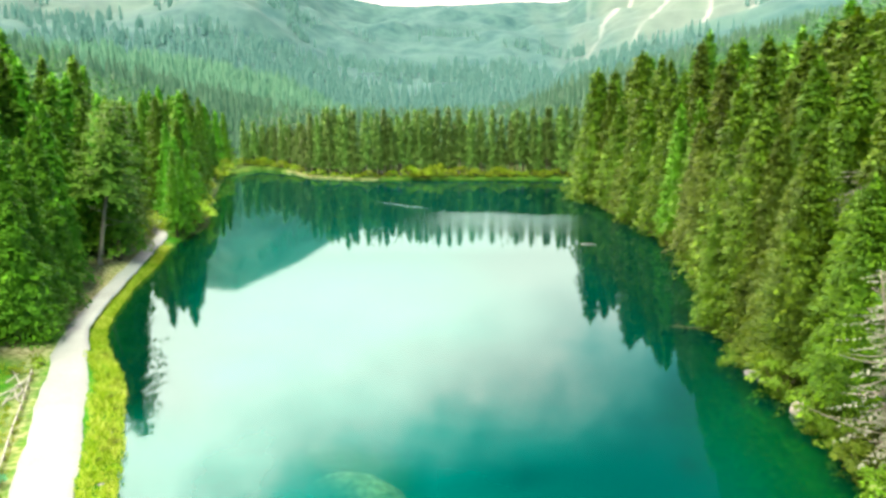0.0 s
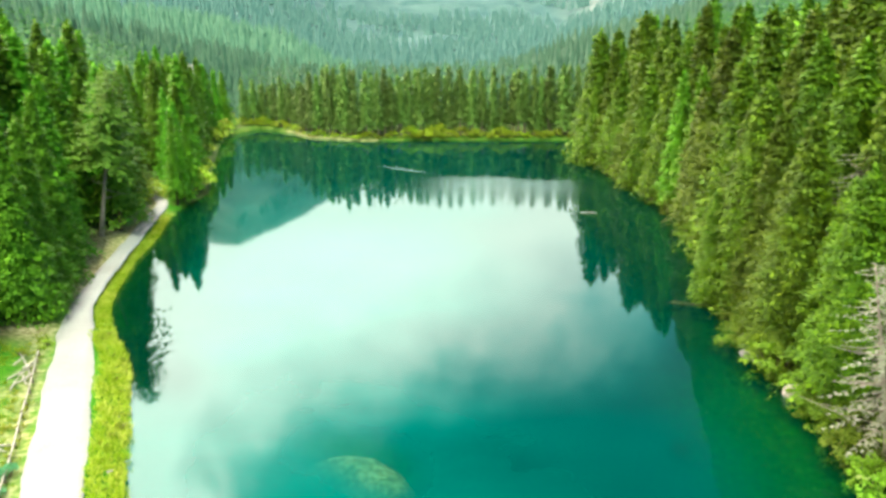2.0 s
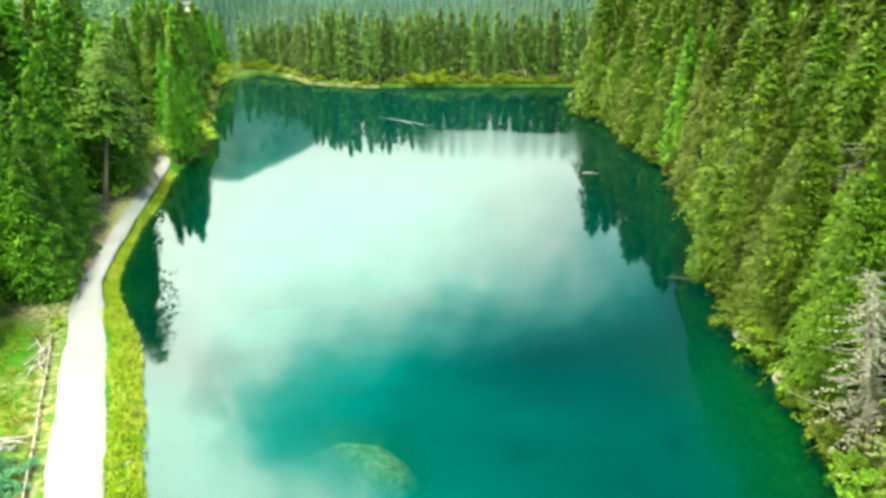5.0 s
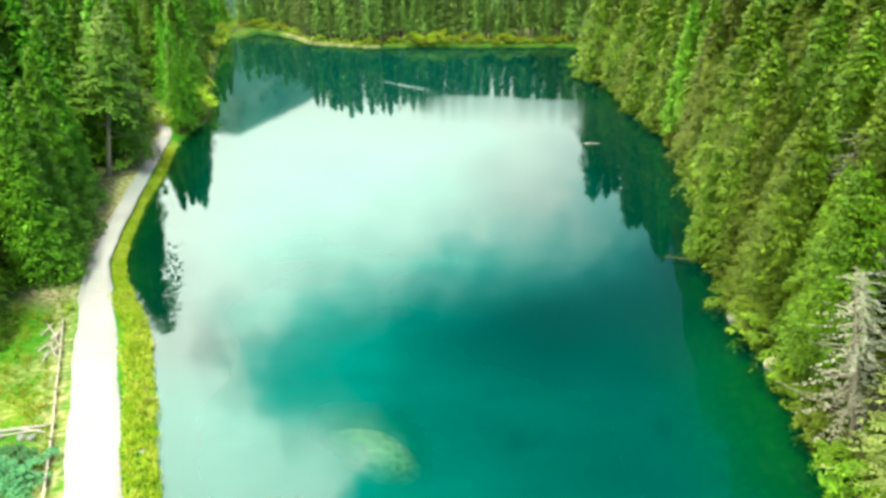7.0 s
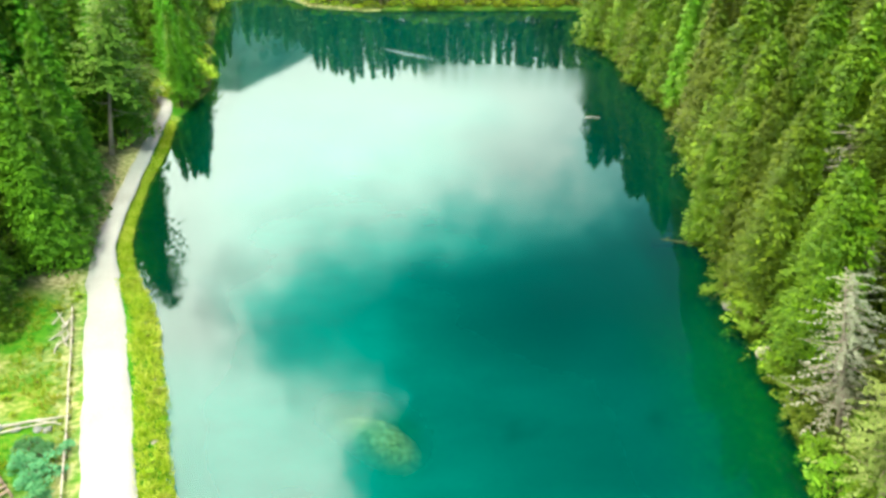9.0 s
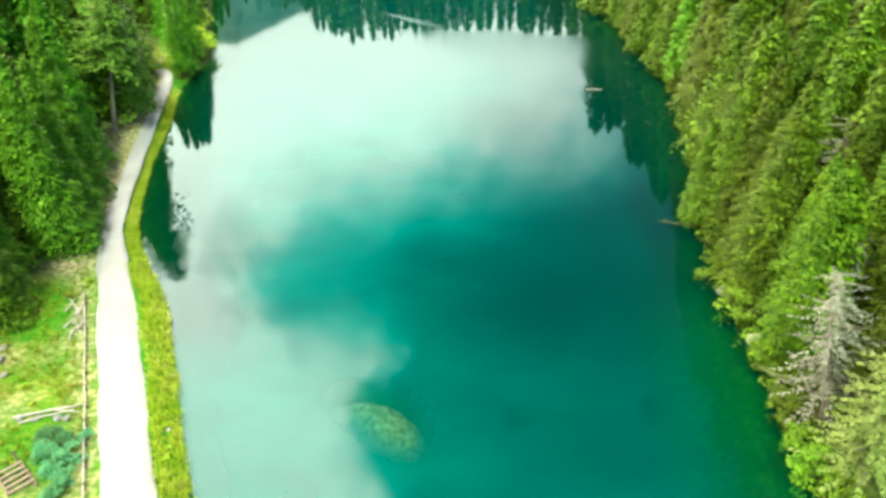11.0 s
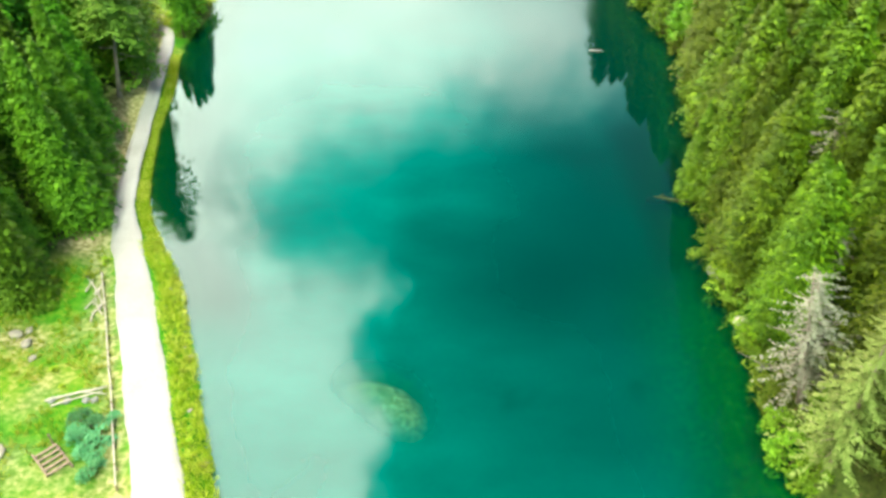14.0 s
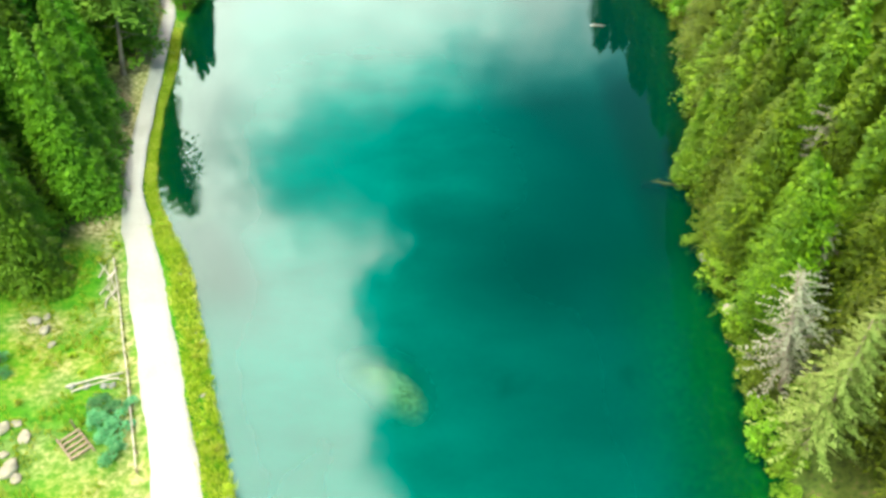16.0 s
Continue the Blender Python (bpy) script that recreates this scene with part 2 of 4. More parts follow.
# ground: forest floor, meadow and lake bed told apart by a vertex mask (r meadow, g bed, b earth)
M_GROUND, n, l = mat("ground_cover")
att = n.new("ShaderNodeVertexColor")
att.layer_name = "cover"
sp = n.new("ShaderNodeSeparateColor")
l.new(att.outputs[0], sp.inputs[0])
g1, g2 = noise_tex(n, l, 0.17, 5.0, 0.6), noise_tex(n, l, 2.2, 5.0, 0.6)
floor_c = ramp(n, [(0.35, (0.03, 0.05, 0.012)), (0.55, (0.06, 0.1, 0.015)), (0.7, (0.1, 0.085, 0.04))])
l.new(g2.outputs[0], floor_c.inputs[0])
mead = ramp(n, [(0.36, (0.02, 0.1, 0.003)), (0.48, (0.045, 0.165, 0.004)), (0.57, (0.11, 0.19, 0.012)), (0.67, (0.27, 0.27, 0.08))])
gm = n.new("ShaderNodeMath")
gm.operation = "MULTIPLY_ADD"
gm.inputs[1].default_value = 0.45
l.new(g2.outputs[0], gm.inputs[0])
hm = n.new("ShaderNodeMath")
hm.operation = "MULTIPLY"
hm.inputs[1].default_value = 0.55
l.new(g1.outputs[0], hm.inputs[0])
l.new(hm.outputs[0], gm.inputs[2])
l.new(gm.outputs[0], mead.inputs[0])
bed = ramp(n, [(0.35, (0.004, 0.045, 0.001)), (0.6, (0.012, 0.078, 0.003)), (0.75, (0.04, 0.115, 0.015))])
l.new(g2.outputs[0], bed.inputs[0])
earth = ramp(n, [(0.38, (0.15, 0.13, 0.05)), (0.5, (0.3, 0.25, 0.13)), (0.62, (0.5, 0.43, 0.28))])
l.new(g2.outputs[0], earth.inputs[0])
c = mixc(n, l, sp.outputs[0], floor_c.outputs[0], mead.outputs[0])
c = mixc(n, l, sp.outputs[2], c, earth.outputs[0])
c = mixc(n, l, sp.outputs[1], c, bed.outputs[0])
finish(M_GROUND, n, l, c, 0.95, 0.15, g2.outputs[0], 0.6, 0.12)

# mountain sides: forest below, pale alpine grass and scree runs above; haze mixed into the colours
M_MOUNT, n, l = mat("hazed_mountain_side")
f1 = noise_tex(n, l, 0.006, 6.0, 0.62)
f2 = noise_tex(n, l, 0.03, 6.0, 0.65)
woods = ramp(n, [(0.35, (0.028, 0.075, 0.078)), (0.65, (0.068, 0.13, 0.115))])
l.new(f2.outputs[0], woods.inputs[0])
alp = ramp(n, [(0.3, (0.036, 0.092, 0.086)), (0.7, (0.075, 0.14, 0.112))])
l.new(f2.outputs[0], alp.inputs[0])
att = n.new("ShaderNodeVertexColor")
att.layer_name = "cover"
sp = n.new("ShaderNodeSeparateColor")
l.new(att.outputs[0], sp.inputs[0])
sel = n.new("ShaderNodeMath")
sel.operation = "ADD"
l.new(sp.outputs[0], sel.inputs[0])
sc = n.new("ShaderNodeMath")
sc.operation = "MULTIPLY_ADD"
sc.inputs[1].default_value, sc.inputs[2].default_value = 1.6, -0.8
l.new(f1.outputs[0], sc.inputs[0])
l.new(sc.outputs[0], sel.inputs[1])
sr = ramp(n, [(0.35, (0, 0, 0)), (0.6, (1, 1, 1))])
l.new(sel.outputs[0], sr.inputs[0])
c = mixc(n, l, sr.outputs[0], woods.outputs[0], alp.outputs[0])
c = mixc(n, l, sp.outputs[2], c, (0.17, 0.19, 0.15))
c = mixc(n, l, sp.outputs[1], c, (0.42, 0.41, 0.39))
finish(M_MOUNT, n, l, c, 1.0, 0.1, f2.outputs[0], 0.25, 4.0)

# ---- the plan: shore and path ----
SHORE_LEFT = [(-6, -70), (-5.5, -20), (-6.5, 0), (-12, 20), (-15.2, 27), (-19.0, 35.5), (-20.2, 38.8), (-22.9, 44.8), (-25.2, 50.3), (-27.4, 54.3), (-29.6, 57.4), (-32.1, 61.5), (-34.2, 66.0), (-36.0, 72.0),
              (-38.8, 83), (-40.9, 95), (-44.3, 108), (-45.5, 120), (-45.6, 131), (-54, 158), (-67, 204), (-75, 238), (-70, 262)]
SHORE_FAR = [(-54, 244), (-46, 229), (-27, 218.5), (-13.6, 220.5), (9, 218.6), (36, 216.5)]
SHORE_RIGHT = [(36.5, 197), (32.5, 151), (34.5, 128), (34.2, 106), (32.3, 93), (29.6, 79), (27.8, 70), (25.2, 56), (25.6, 45.5), (24.8, 40), (23.8, 31.5), (23, 26), (21, 5), (22, -30), (16, -70)]
LAKE = np.array(SHORE_LEFT + SHORE_FAR + SHORE_RIGHT, float)
TRAIL = np.array([(-11, -70), (-10.5, -20), (-11.5, 0), (-16, 18), (-19.2, 27.2), (-23, 35.5), (-28.9, 48.5), (-33, 57.1), (-35.5, 62.7), (-37.3, 68.7), (-40.8, 83.5), (-45.9, 105.4),
                  (-48.5, 117), (-52, 131), (-62, 158), (-74, 204), (-84, 240), (-84, 275), (-80, 1200)], float)
WALKED = np.concatenate([TRAIL[:13], [(-51.5, 121), (-58, 125.5), (-75, 132), (-120, 140)]])


def seg_dist(px, py, poly, closed):
    """Distance to a polyline, and the side (+ to its left)."""
    best, side = np.full(px.shape, 1e9), np.zeros(px.shape)
    n_seg = len(poly) if closed else len(poly) - 1
    for i in range(n_seg):
        a, b = poly[i], poly[(i + 1) % len(poly)]
        d = b - a
        t = np.clip(((px - a[0]) * d[0] + (py - a[1]) * d[1]) / (d @ d), 0, 1)
        qx, qy = px - a[0] - t * d[0], py - a[1] - t * d[1]
        r = np.hypot(qx, qy)
        near = r < best
        best = np.where(near, r, best)
        side = np.where(near, np.sign(d[0] * qy - d[1] * qx), side)
    return best, side


def inside(px, py, poly):
    odd = np.zeros(px.shape, bool)
    for i in range(len(poly)):
        (x1, y1), (x2, y2) = poly[i], poly[(i + 1) % len(poly)]
        if y1 != y2:
            odd ^= ((y1 > py) != (y2 > py)) & (px < (x2 - x1) * (py - y1) / (y2 - y1) + x1)
    return odd


def smooth(a, b, v):
    t = np.clip((v - a) / (b - a), 0, 1)
    return t * t * (3 - 2 * t)


def wave(px, py, s, seed=0.0):
    return (np.sin(px / s + seed) * np.cos(py / s * 1.13 + seed * 2.1) + 0.5 * np.sin(px / s * 2.3 + py / s * 1.7 + seed)) / 1.5


RIGHT_Y, RIGHT_X = [-70, -30, 5, 26, 56, 80, 106, 151, 197, 255, 390, 5000], [16, 22, 21, 23, 25, 29.6, 34, 33, 37, 46, 22, 22]


def height(px, py):
    px, py = np.asarray(px, float), np.asarray(py, float)
    shore, _ = seg_dist(px, py, LAKE, True)
    wet = inside(px, py, LAKE)
    trail, side = seg_dist(px, py, TRAIL, False)
    left = np.where(side > 0, trail, 0.0)
    right = np.maximum(0, px - np.interp(py, RIGHT_Y, RIGHT_X) - 1)
    land = 0.12 + 0.9 * smooth(0, 2.6, shore)
    land = land + ((0.28 + 0.12 * smooth(130, 200, py)) * np.clip(left - 2.4, 0, 30) + 0.3 * np.clip(left - 32, 0, 120)) * smooth(620, 300, py)
    land = land + (0.42 * np.clip(right - 1, 0, 45) + 0.28 * np.clip(right - 46, 0, 220)) * smooth(700, 300, py)
    bumps = smooth(2.5, 9, np.minimum(np.where(side > 0, trail, 99), shore))
    land = land + bumps * (0.25 * wave(px, py, 2.7) + 0.6 * wave(px, py, 14, 1.0))
    land = land + 0.01 * np.clip(py - 225, 0, 400)
    bedz = -0.3 - (0.42 - 0.17 * smooth(10, 17, px) * smooth(62, 44, py)) * 12 * (1 - np.exp(-shore / 12)) - 0.1 * wave(px, py, 3.1)
    u, v = (px + 6.1 + py - 37.1) * 0.707, (px + 6.1 - py + 37.1) * 0.707
    mound = np.exp(-((u / 3.9) ** 2 + (v / 5.2) ** 2) ** 3) * smooth(-3.5, 1.2, u)
    bedz = bedz * (1 - mound) + (-0.78 + 0.12 * wave(px, py, 0.9)) * mound
    return np.where(wet, np.minimum(bedz, -0.12), land)


def mesh_ob(name, verts, faces, material, parent=None, label="", smooth_shade=False, normals=None):
    me = bpy.data.meshes.new(name)
    if normals is not None:
        v, f = np.array(verts, float), np.array(faces, int)
        fn = np.cross(v[f[:, 1]] - v[f[:, 0]], v[f[:, 2]] - v[f[:, 0]])
        back = (fn * normals[f[:, 0]]).sum(1) < 0
        f[back] = f[back][:, ::-1]
        faces = f.tolist()
    me.from_pydata([tuple(v) for v in verts], [], [tuple(f) for f in faces])
    if normals is not None:
        me.shade_smooth()
        me.normals_split_custom_set_from_vertices([tuple(q) for q in normals])
    me.materials.append(material)
    if smooth_shade:
        me.shade_smooth()
    ob = new(name, me)
    if parent:
        ob.parent = parent
    return tagged(ob, label)


def part(name, bm, material, parent=None, label=""):
    me = bpy.data.meshes.new(name)
    bm.to_mesh(me)
    bm.free()
    me.materials.append(material)
    ob = new(name, me)
    if parent:
        ob.parent = parent
    return tagged(ob, label)


def cover(me, rgb):
    a = me.color_attributes.new("cover", "FLOAT_COLOR", "POINT")
    a.data.foreach_set("color", np.concatenate([rgb, np.ones((len(rgb), 1))], 1).astype(np.float32).ravel())


def axis(lo, hi, step, reach):
    mid = list(np.arange(lo, hi + 0.01, step))
    a, b, s = [], [], step
    while (a[-1] if a else lo) > -reach:
        s *= 1.35
        a.append((a[-1] if a else lo) - s)
    s = step
    while (b[-1] if b else hi) < reach:
        s *= 1.35
        b.append((b[-1] if b else hi) + s)
    return np.array(a[::-1] + mid + b)


# ---- ground, lake, path ----
gx, gy = axis(-78, 60, 0.9, 4200), axis(8, 272, 1.1, 4200)
GX, GY = np.meshgrid(gx, gy)
GZ = height(GX, GY)
nx, ny = len(gx), len(gy)
idx = np.arange(nx * ny).reshape(ny, nx)
quads = np.stack([idx[:-1, :-1], idx[:-1, 1:], idx[1:, 1:], idx[1:, :-1]], -1).reshape(-1, 4)
ground = mesh_ob("ground", np.stack([GX, GY, GZ], -1).reshape(-1, 3), quads, M_GROUND, smooth_shade=True)
tagged(ground, "forest floor, green meadow and grassy lake shore", "ground", kind="structure")
_sd, _ = seg_dist(GX, GY, LAKE, True)
_td, _ts = seg_dist(GX, GY, TRAIL, False)
_wet = inside(GX, GY, LAKE)
_mead = np.maximum(smooth(4.5, 2.5, _sd) * np.maximum(smooth(10, 0, GX) * smooth(125, 100, GY), 0.4 * smooth(205, 212, GY)), (_ts > 0) * smooth(56, 50, GY))
_mead = np.maximum(_mead, smooth(4.0, 2.4, _td))
_earth = (_ts > 0) * smooth(5.5, 3.0, _td) * smooth(60, 66, GY) * smooth(135, 122, GY) * 0.7
_earth = np.maximum(_earth, 0.5 * (_ts > 0) * smooth(1.5, 1.9, _td) * smooth(3.6, 3.0, _td) * smooth(60, 56, GY))
_earth = np.maximum(_earth, 0.55 * smooth(212, 214, GY) * smooth(1.8, 0.9, _sd) * smooth(-20, -24, GX) * smooth(-60, -55, GX))
_earth = np.maximum(_earth, 0.9 * np.exp(-((GX + 36.3) ** 2 + (GY - 56.8) ** 2) / 5.0))
_earth = np.maximum(_earth, 0.8 * np.exp(-((GX + 35.2) ** 2 / 3.5 + (GY - 41.4) ** 2 / 2.0)))
_u, _v = (GX + 6.1 + GY - 37.1) * 0.707, (GX + 6.1 - GY + 37.1) * 0.707
for _x, _y, _rx, _ry, _k in ((-34.9, 41.3, 1.8, 1.2, 0.95), (-30.9, 35.6, 0.8, 2.2, 0.7), (-29.4, 28.6, 2.6, 2.2, 0.45), (-32.2, 34.0, 1.6, 0.8, 0.4), (-26.4, 28.2, 1.4, 2.0, 0.5), (-24.2, 27.0, 1.2, 2.4, 0.45), (-31.5, 43.5, 0.9, 2.6, 0.5)):
    _earth = np.maximum(_earth, _k * np.exp(-((GX - _x) / _rx) ** 2 - ((GY - _y) / _ry) ** 2) * (0.75 + 0.45 * wave(GX, GY, 0.7, 1.0)))
_shoal = np.exp(-((_u / 3.9) ** 2 + (_v / 5.2) ** 2) ** 4) * smooth(-3.0, 1.5, _u + 0.6 * wave(GX, GY, 1.1))
cover(ground.data, np.stack([np.where(_wet, 0, _mead), _wet * (1 - 0.9 * _shoal), np.where(_wet, _shoal * (0.6 + 0.3 * wave(GX, GY, 0.8, 2.0) + 0.4 * smooth(1.2, 3.2, _u)), _earth)], -1).reshape(-1, 3))

wxs, wys = np.linspace(-100, 56, 157), np.linspace(-75, 285, 361)
WX, WY = np.meshgrid(wxs, wys)
ii = np.arange(361 * 157).reshape(361, 157)
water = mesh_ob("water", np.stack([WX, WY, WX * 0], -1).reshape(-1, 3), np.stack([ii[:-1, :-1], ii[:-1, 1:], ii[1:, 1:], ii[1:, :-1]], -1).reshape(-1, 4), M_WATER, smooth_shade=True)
_deep = np.where(inside(WX, WY, LAKE), np.maximum(0.3, -height(WX, WY)), 0.3)
_clear = np.exp(-_deep / (1.1 + 0.6 * smooth(12, 19, WX) * smooth(56, 44, WY))) * np.maximum(0.3, np.maximum(smooth(-15, -9, WX), 0.8 * smooth(54, 62, WY)))
_ruff = 0.55 * smooth(-14, 4, WX) * smooth(34, 22, WX) * smooth(108, 140, WY) * smooth(152, 147, WY + 0.22 * (WX + 5) + 1.5 * wave(WX, WY, 4.0))
_ruff = np.maximum(_ruff, 0.8 * np.exp(-((WX + 11) / 7) ** 4 - ((WY - 159 + (WX + 11)) / 1.6) ** 2))
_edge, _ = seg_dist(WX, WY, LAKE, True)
# basin and weed patches; edge and far terms paint in the mirrored trees' dark
_basin_and_mirror = np.maximum.reduce([0.85 * np.exp(-(((WX - 9) / 14) ** 2 + ((WY - 53) / 15) ** 2) ** 1.2), 0.62 * np.exp(-(((WX - 12) / 13) ** 2 + ((WY - 39) / 15) ** 2) ** 1.2),
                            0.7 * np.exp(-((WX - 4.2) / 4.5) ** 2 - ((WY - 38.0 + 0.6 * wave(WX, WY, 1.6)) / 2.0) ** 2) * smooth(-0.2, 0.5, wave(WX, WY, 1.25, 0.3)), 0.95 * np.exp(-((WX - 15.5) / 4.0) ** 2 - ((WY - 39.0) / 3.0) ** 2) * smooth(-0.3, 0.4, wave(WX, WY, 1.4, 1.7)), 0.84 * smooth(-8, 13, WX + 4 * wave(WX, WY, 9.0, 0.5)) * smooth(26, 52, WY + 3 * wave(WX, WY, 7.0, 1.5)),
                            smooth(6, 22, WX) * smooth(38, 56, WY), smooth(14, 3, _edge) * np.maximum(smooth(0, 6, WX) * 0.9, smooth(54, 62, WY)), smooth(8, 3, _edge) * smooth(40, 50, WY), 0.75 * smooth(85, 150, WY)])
cover(water.data, np.stack([_clear, _ruff, _basin_and_mirror], -1).reshape(-1, 3))
water.visible_shadow = False
tagged(water, "calm emerald green lake mirroring cloud and forest", "lake", kind="structure")


def resample(poly, step):
    seg = np.hypot(*np.diff(poly, axis=0).T)
    s = np.concatenate([[0], np.cumsum(seg)])
    q = np.arange(0, s[-1], step)
    raw = np.stack([np.interp(q, s, poly[:, 0]), np.interp(q, s, poly[:, 1])], -1)
    k = np.ones(5) / 5
    for _ in range(3):
        pad = np.concatenate([raw[:1]] * 2 + [raw] + [raw[-1:]] * 2)
        raw = np.stack([np.convolve(pad[:, 0], k, "valid"), np.convolve(pad[:, 1], k, "valid")], -1)
    return raw


line = resample(WALKED, 1.2)
tang = np.gradient(line, axis=0)
tang /= np.hypot(*tang.T)[:, None]
nor = np.stack([-tang[:, 1], tang[:, 0]], -1)
half = np.interp(line[:, 1], [-70, 50, 57, 64, 130, 420], [1.7, 1.54, 1.36, 0.98, 0.95, 0.95])
verts, faces = [], []
for i, (p, q, h) in enumerate(zip(line, nor, half)):
    gz = max(0.0, float(height(*p)) - 1.02)
    for k, (o, z) in enumerate(((1.06, 0.9), (1.0, 1.03), (0.5, 1.07), (0, 1.09), (-0.5, 1.07), (-1.0, 1.03), (-1.06, 0.9))):
        wob = 1 + 0.05 * math.sin(i * 0.7 + k) + 0.04 * math.sin(i * 1.9 + 2 * k)
        v = p + q * h * o * wob
        verts.append((v[0], v[1], z + gz + 0.02 * math.sin(i * 0.4)))
    if i:
        for k in range(6):
            a = (i - 1) * 7 + k
            faces.append((a, a + 1, a + 8, a + 7))
path_ob = mesh_ob("path", verts, faces, M_GRAVEL, smooth_shade=True)
tagged(path_ob, "pale gravel footpath along the lake shore", "path", kind="structure")

# ---- mountains ----
CREST = [(-75, 9), (-40, 10.5), (-33, 10.6), (-27, 11), (-22.6, 11.6), (-19, 12.5), (-17.4, 12.7), (-14.5, 11.5), (-10.5, 9.6), (-8.5, 8.6), (-5, 7.9), (0, 7.9), (5, 8.0), (9, 7.9), (13, 10.0), (18, 12.5), (26, 14.5), (45, 13), (75, 10)]


R0, R1 = 430.0, 2300.0


def mountain_z(az, rad):
    """Height of the range at a bearing (radians) and distance from the lake's near end."""
    frac = np.clip((rad - R0) / (R1 - R0), 0, 1)
    el = np.interp(np.degrees(az), [c[0] for c in CREST], [c[1] for c in CREST])
    x, y = np.sin(az) * rad, np.cos(az) * rad
    fold = np.array([noise.fractal((a / 340, b / 340, 3.3), 0.9, 2.1, 4) for a, b in zip(np.ravel(x), np.ravel(y))]).reshape(np.shape(x))
    hgt = (np.tan(np.radians(el)) * R1 + 25) * (0.16 * frac + 0.84 * frac ** 1.5)
    return x, y, -4 + hgt * (1 + 0.25 * fold * np.sin(np.pi * frac) ** 0.8) + fold * 8 * np.minimum(1, frac * 8)


A, R = np.meshgrid(np.radians(np.concatenate([np.linspace(-75, -36, 40), np.linspace(-35.8, 35.8, 359), np.linspace(36, 75, 40)])), np.linspace(0, 1, 110) ** 1.15)
X, Y, Z = mountain_z(A, R0 + (R1 - R0) * R)
X, Y, Z = (np.concatenate([q, w]) for q, w in ((X, X[-1:] * 1.15), (Y, Y[-1:] * 1.15), (Z, Z[-1:] * 0 - 10)))
ii = np.arange(X.size).reshape(X.shape)
D, RR = np.degrees(np.concatenate([A, A[-1:]])), np.concatenate([R, R[-1:]])
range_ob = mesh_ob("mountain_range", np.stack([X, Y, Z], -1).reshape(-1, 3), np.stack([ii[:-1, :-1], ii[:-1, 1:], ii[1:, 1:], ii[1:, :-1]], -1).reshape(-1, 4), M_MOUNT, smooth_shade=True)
_alp = np.clip(0.02 + 0.3 * smooth(0.5, 0.95, RR) + 0.4 * smooth(8, 14, D) + 0.3 * smooth(-12, -20, D), 0, 1)
_run = D * 0.8 - RR * 8.0 + 0.4 * wave(D * 3, RR * 70, 4.0)
_scree = 0.4 * smooth(0.965, 0.995, np.sin(_run) ** 2) * smooth(9, 13, D) * smooth(0.35, 0.55, RR + 0.1 * np.sin(D * 2)) * smooth(0.98, 0.8, RR)
# bare rock to the right; the left part pales the slopes as painted haze
_rock_and_haze = 0.5 * np.maximum(smooth(5, 17, D + 3 * wave(D * 10, RR * 60, 9.0)) * smooth(0.3, 0.55, RR), 0.6 * smooth(-13, -18, D + 3 * wave(D * 9, RR * 50, 8.0)) * smooth(0.35, 0.6, RR))
cover(range_ob.data, np.stack([_alp, _scree, _rock_and_haze], -1).reshape(-1, 3))
# wooded foothill on the left of the valley
FOOT = ([-48, -29, -22, -17.6, -13.3, -10.7, -8, -5], [4.0, 3.6, 2.9, 2.4, 1.3, -0.3, -1.4, -2.4])


def foothill_z(az, rad):
    top = 21 + 600 * np.tan(np.radians(np.interp(np.degrees(az), *FOOT)))
    x, y = np.sin(az) * rad, np.cos(az) * rad
    return x, y, (top + 6 * wave(x, y, 60, 1.3) + 3 * wave(x, y, 23, 0.2)) * smooth(395, 600, rad) * smooth(830, 640, rad) - 3


A2, R2 = np.meshgrid(np.radians(np.linspace(-48, -5, 120)), np.linspace(395, 830, 50))
X2, Y2, Z2 = foothill_z(A2, R2)
ii = np.arange(X2.size).reshape(X2.shape)
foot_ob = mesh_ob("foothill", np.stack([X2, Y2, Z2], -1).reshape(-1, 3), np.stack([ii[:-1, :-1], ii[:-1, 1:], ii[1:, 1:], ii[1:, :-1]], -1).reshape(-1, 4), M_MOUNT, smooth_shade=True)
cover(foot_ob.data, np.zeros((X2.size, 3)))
tagged(foot_ob, "low foothill covered with spruce forest", "hill", kind="structure")
tagged(range_ob, "hazy forested mountains with pale scree slopes", "mountain", kind="structure")

# ---- trees ----
rng = np.random.default_rng(7)


def tube(points, radii, sides=7):
    verts, faces = [], []
    for i, (p, r) in enumerate(zip(points, radii)):
        d = np.array(points[min(i + 1, len(points) - 1)]) - np.array(points[max(i - 1, 0)])
        d = d / (np.linalg.norm(d) + 1e-9)
        u = np.cross(d, (0.3, 1, 0.1) if abs(d[2]) > 0.5 else (0, 0, 1))
        u /= np.linalg.norm(u)
        w = np.cross(d, u)
        for k in range(sides):
            a = 2 * math.pi * k / sides
            verts.append(tuple(np.array(p) + r * (math.cos(a) * u + math.sin(a) * w)))
        if i:
            b = (i - 1) * sides
            for k in range(sides):
                k2 = (k + 1) % sides
                faces.append((b + k, b + k2, b + sides + k2, b + sides + k))
    faces.append(tuple(range(len(verts) - sides, len(verts))))
    return verts, faces


def join(pieces):
    verts, faces = [], []
    for v, f in pieces:
        b = len(verts)
        verts += list(v)
        faces += [tuple(i + b for i in q) for q in f]
    return verts, faces


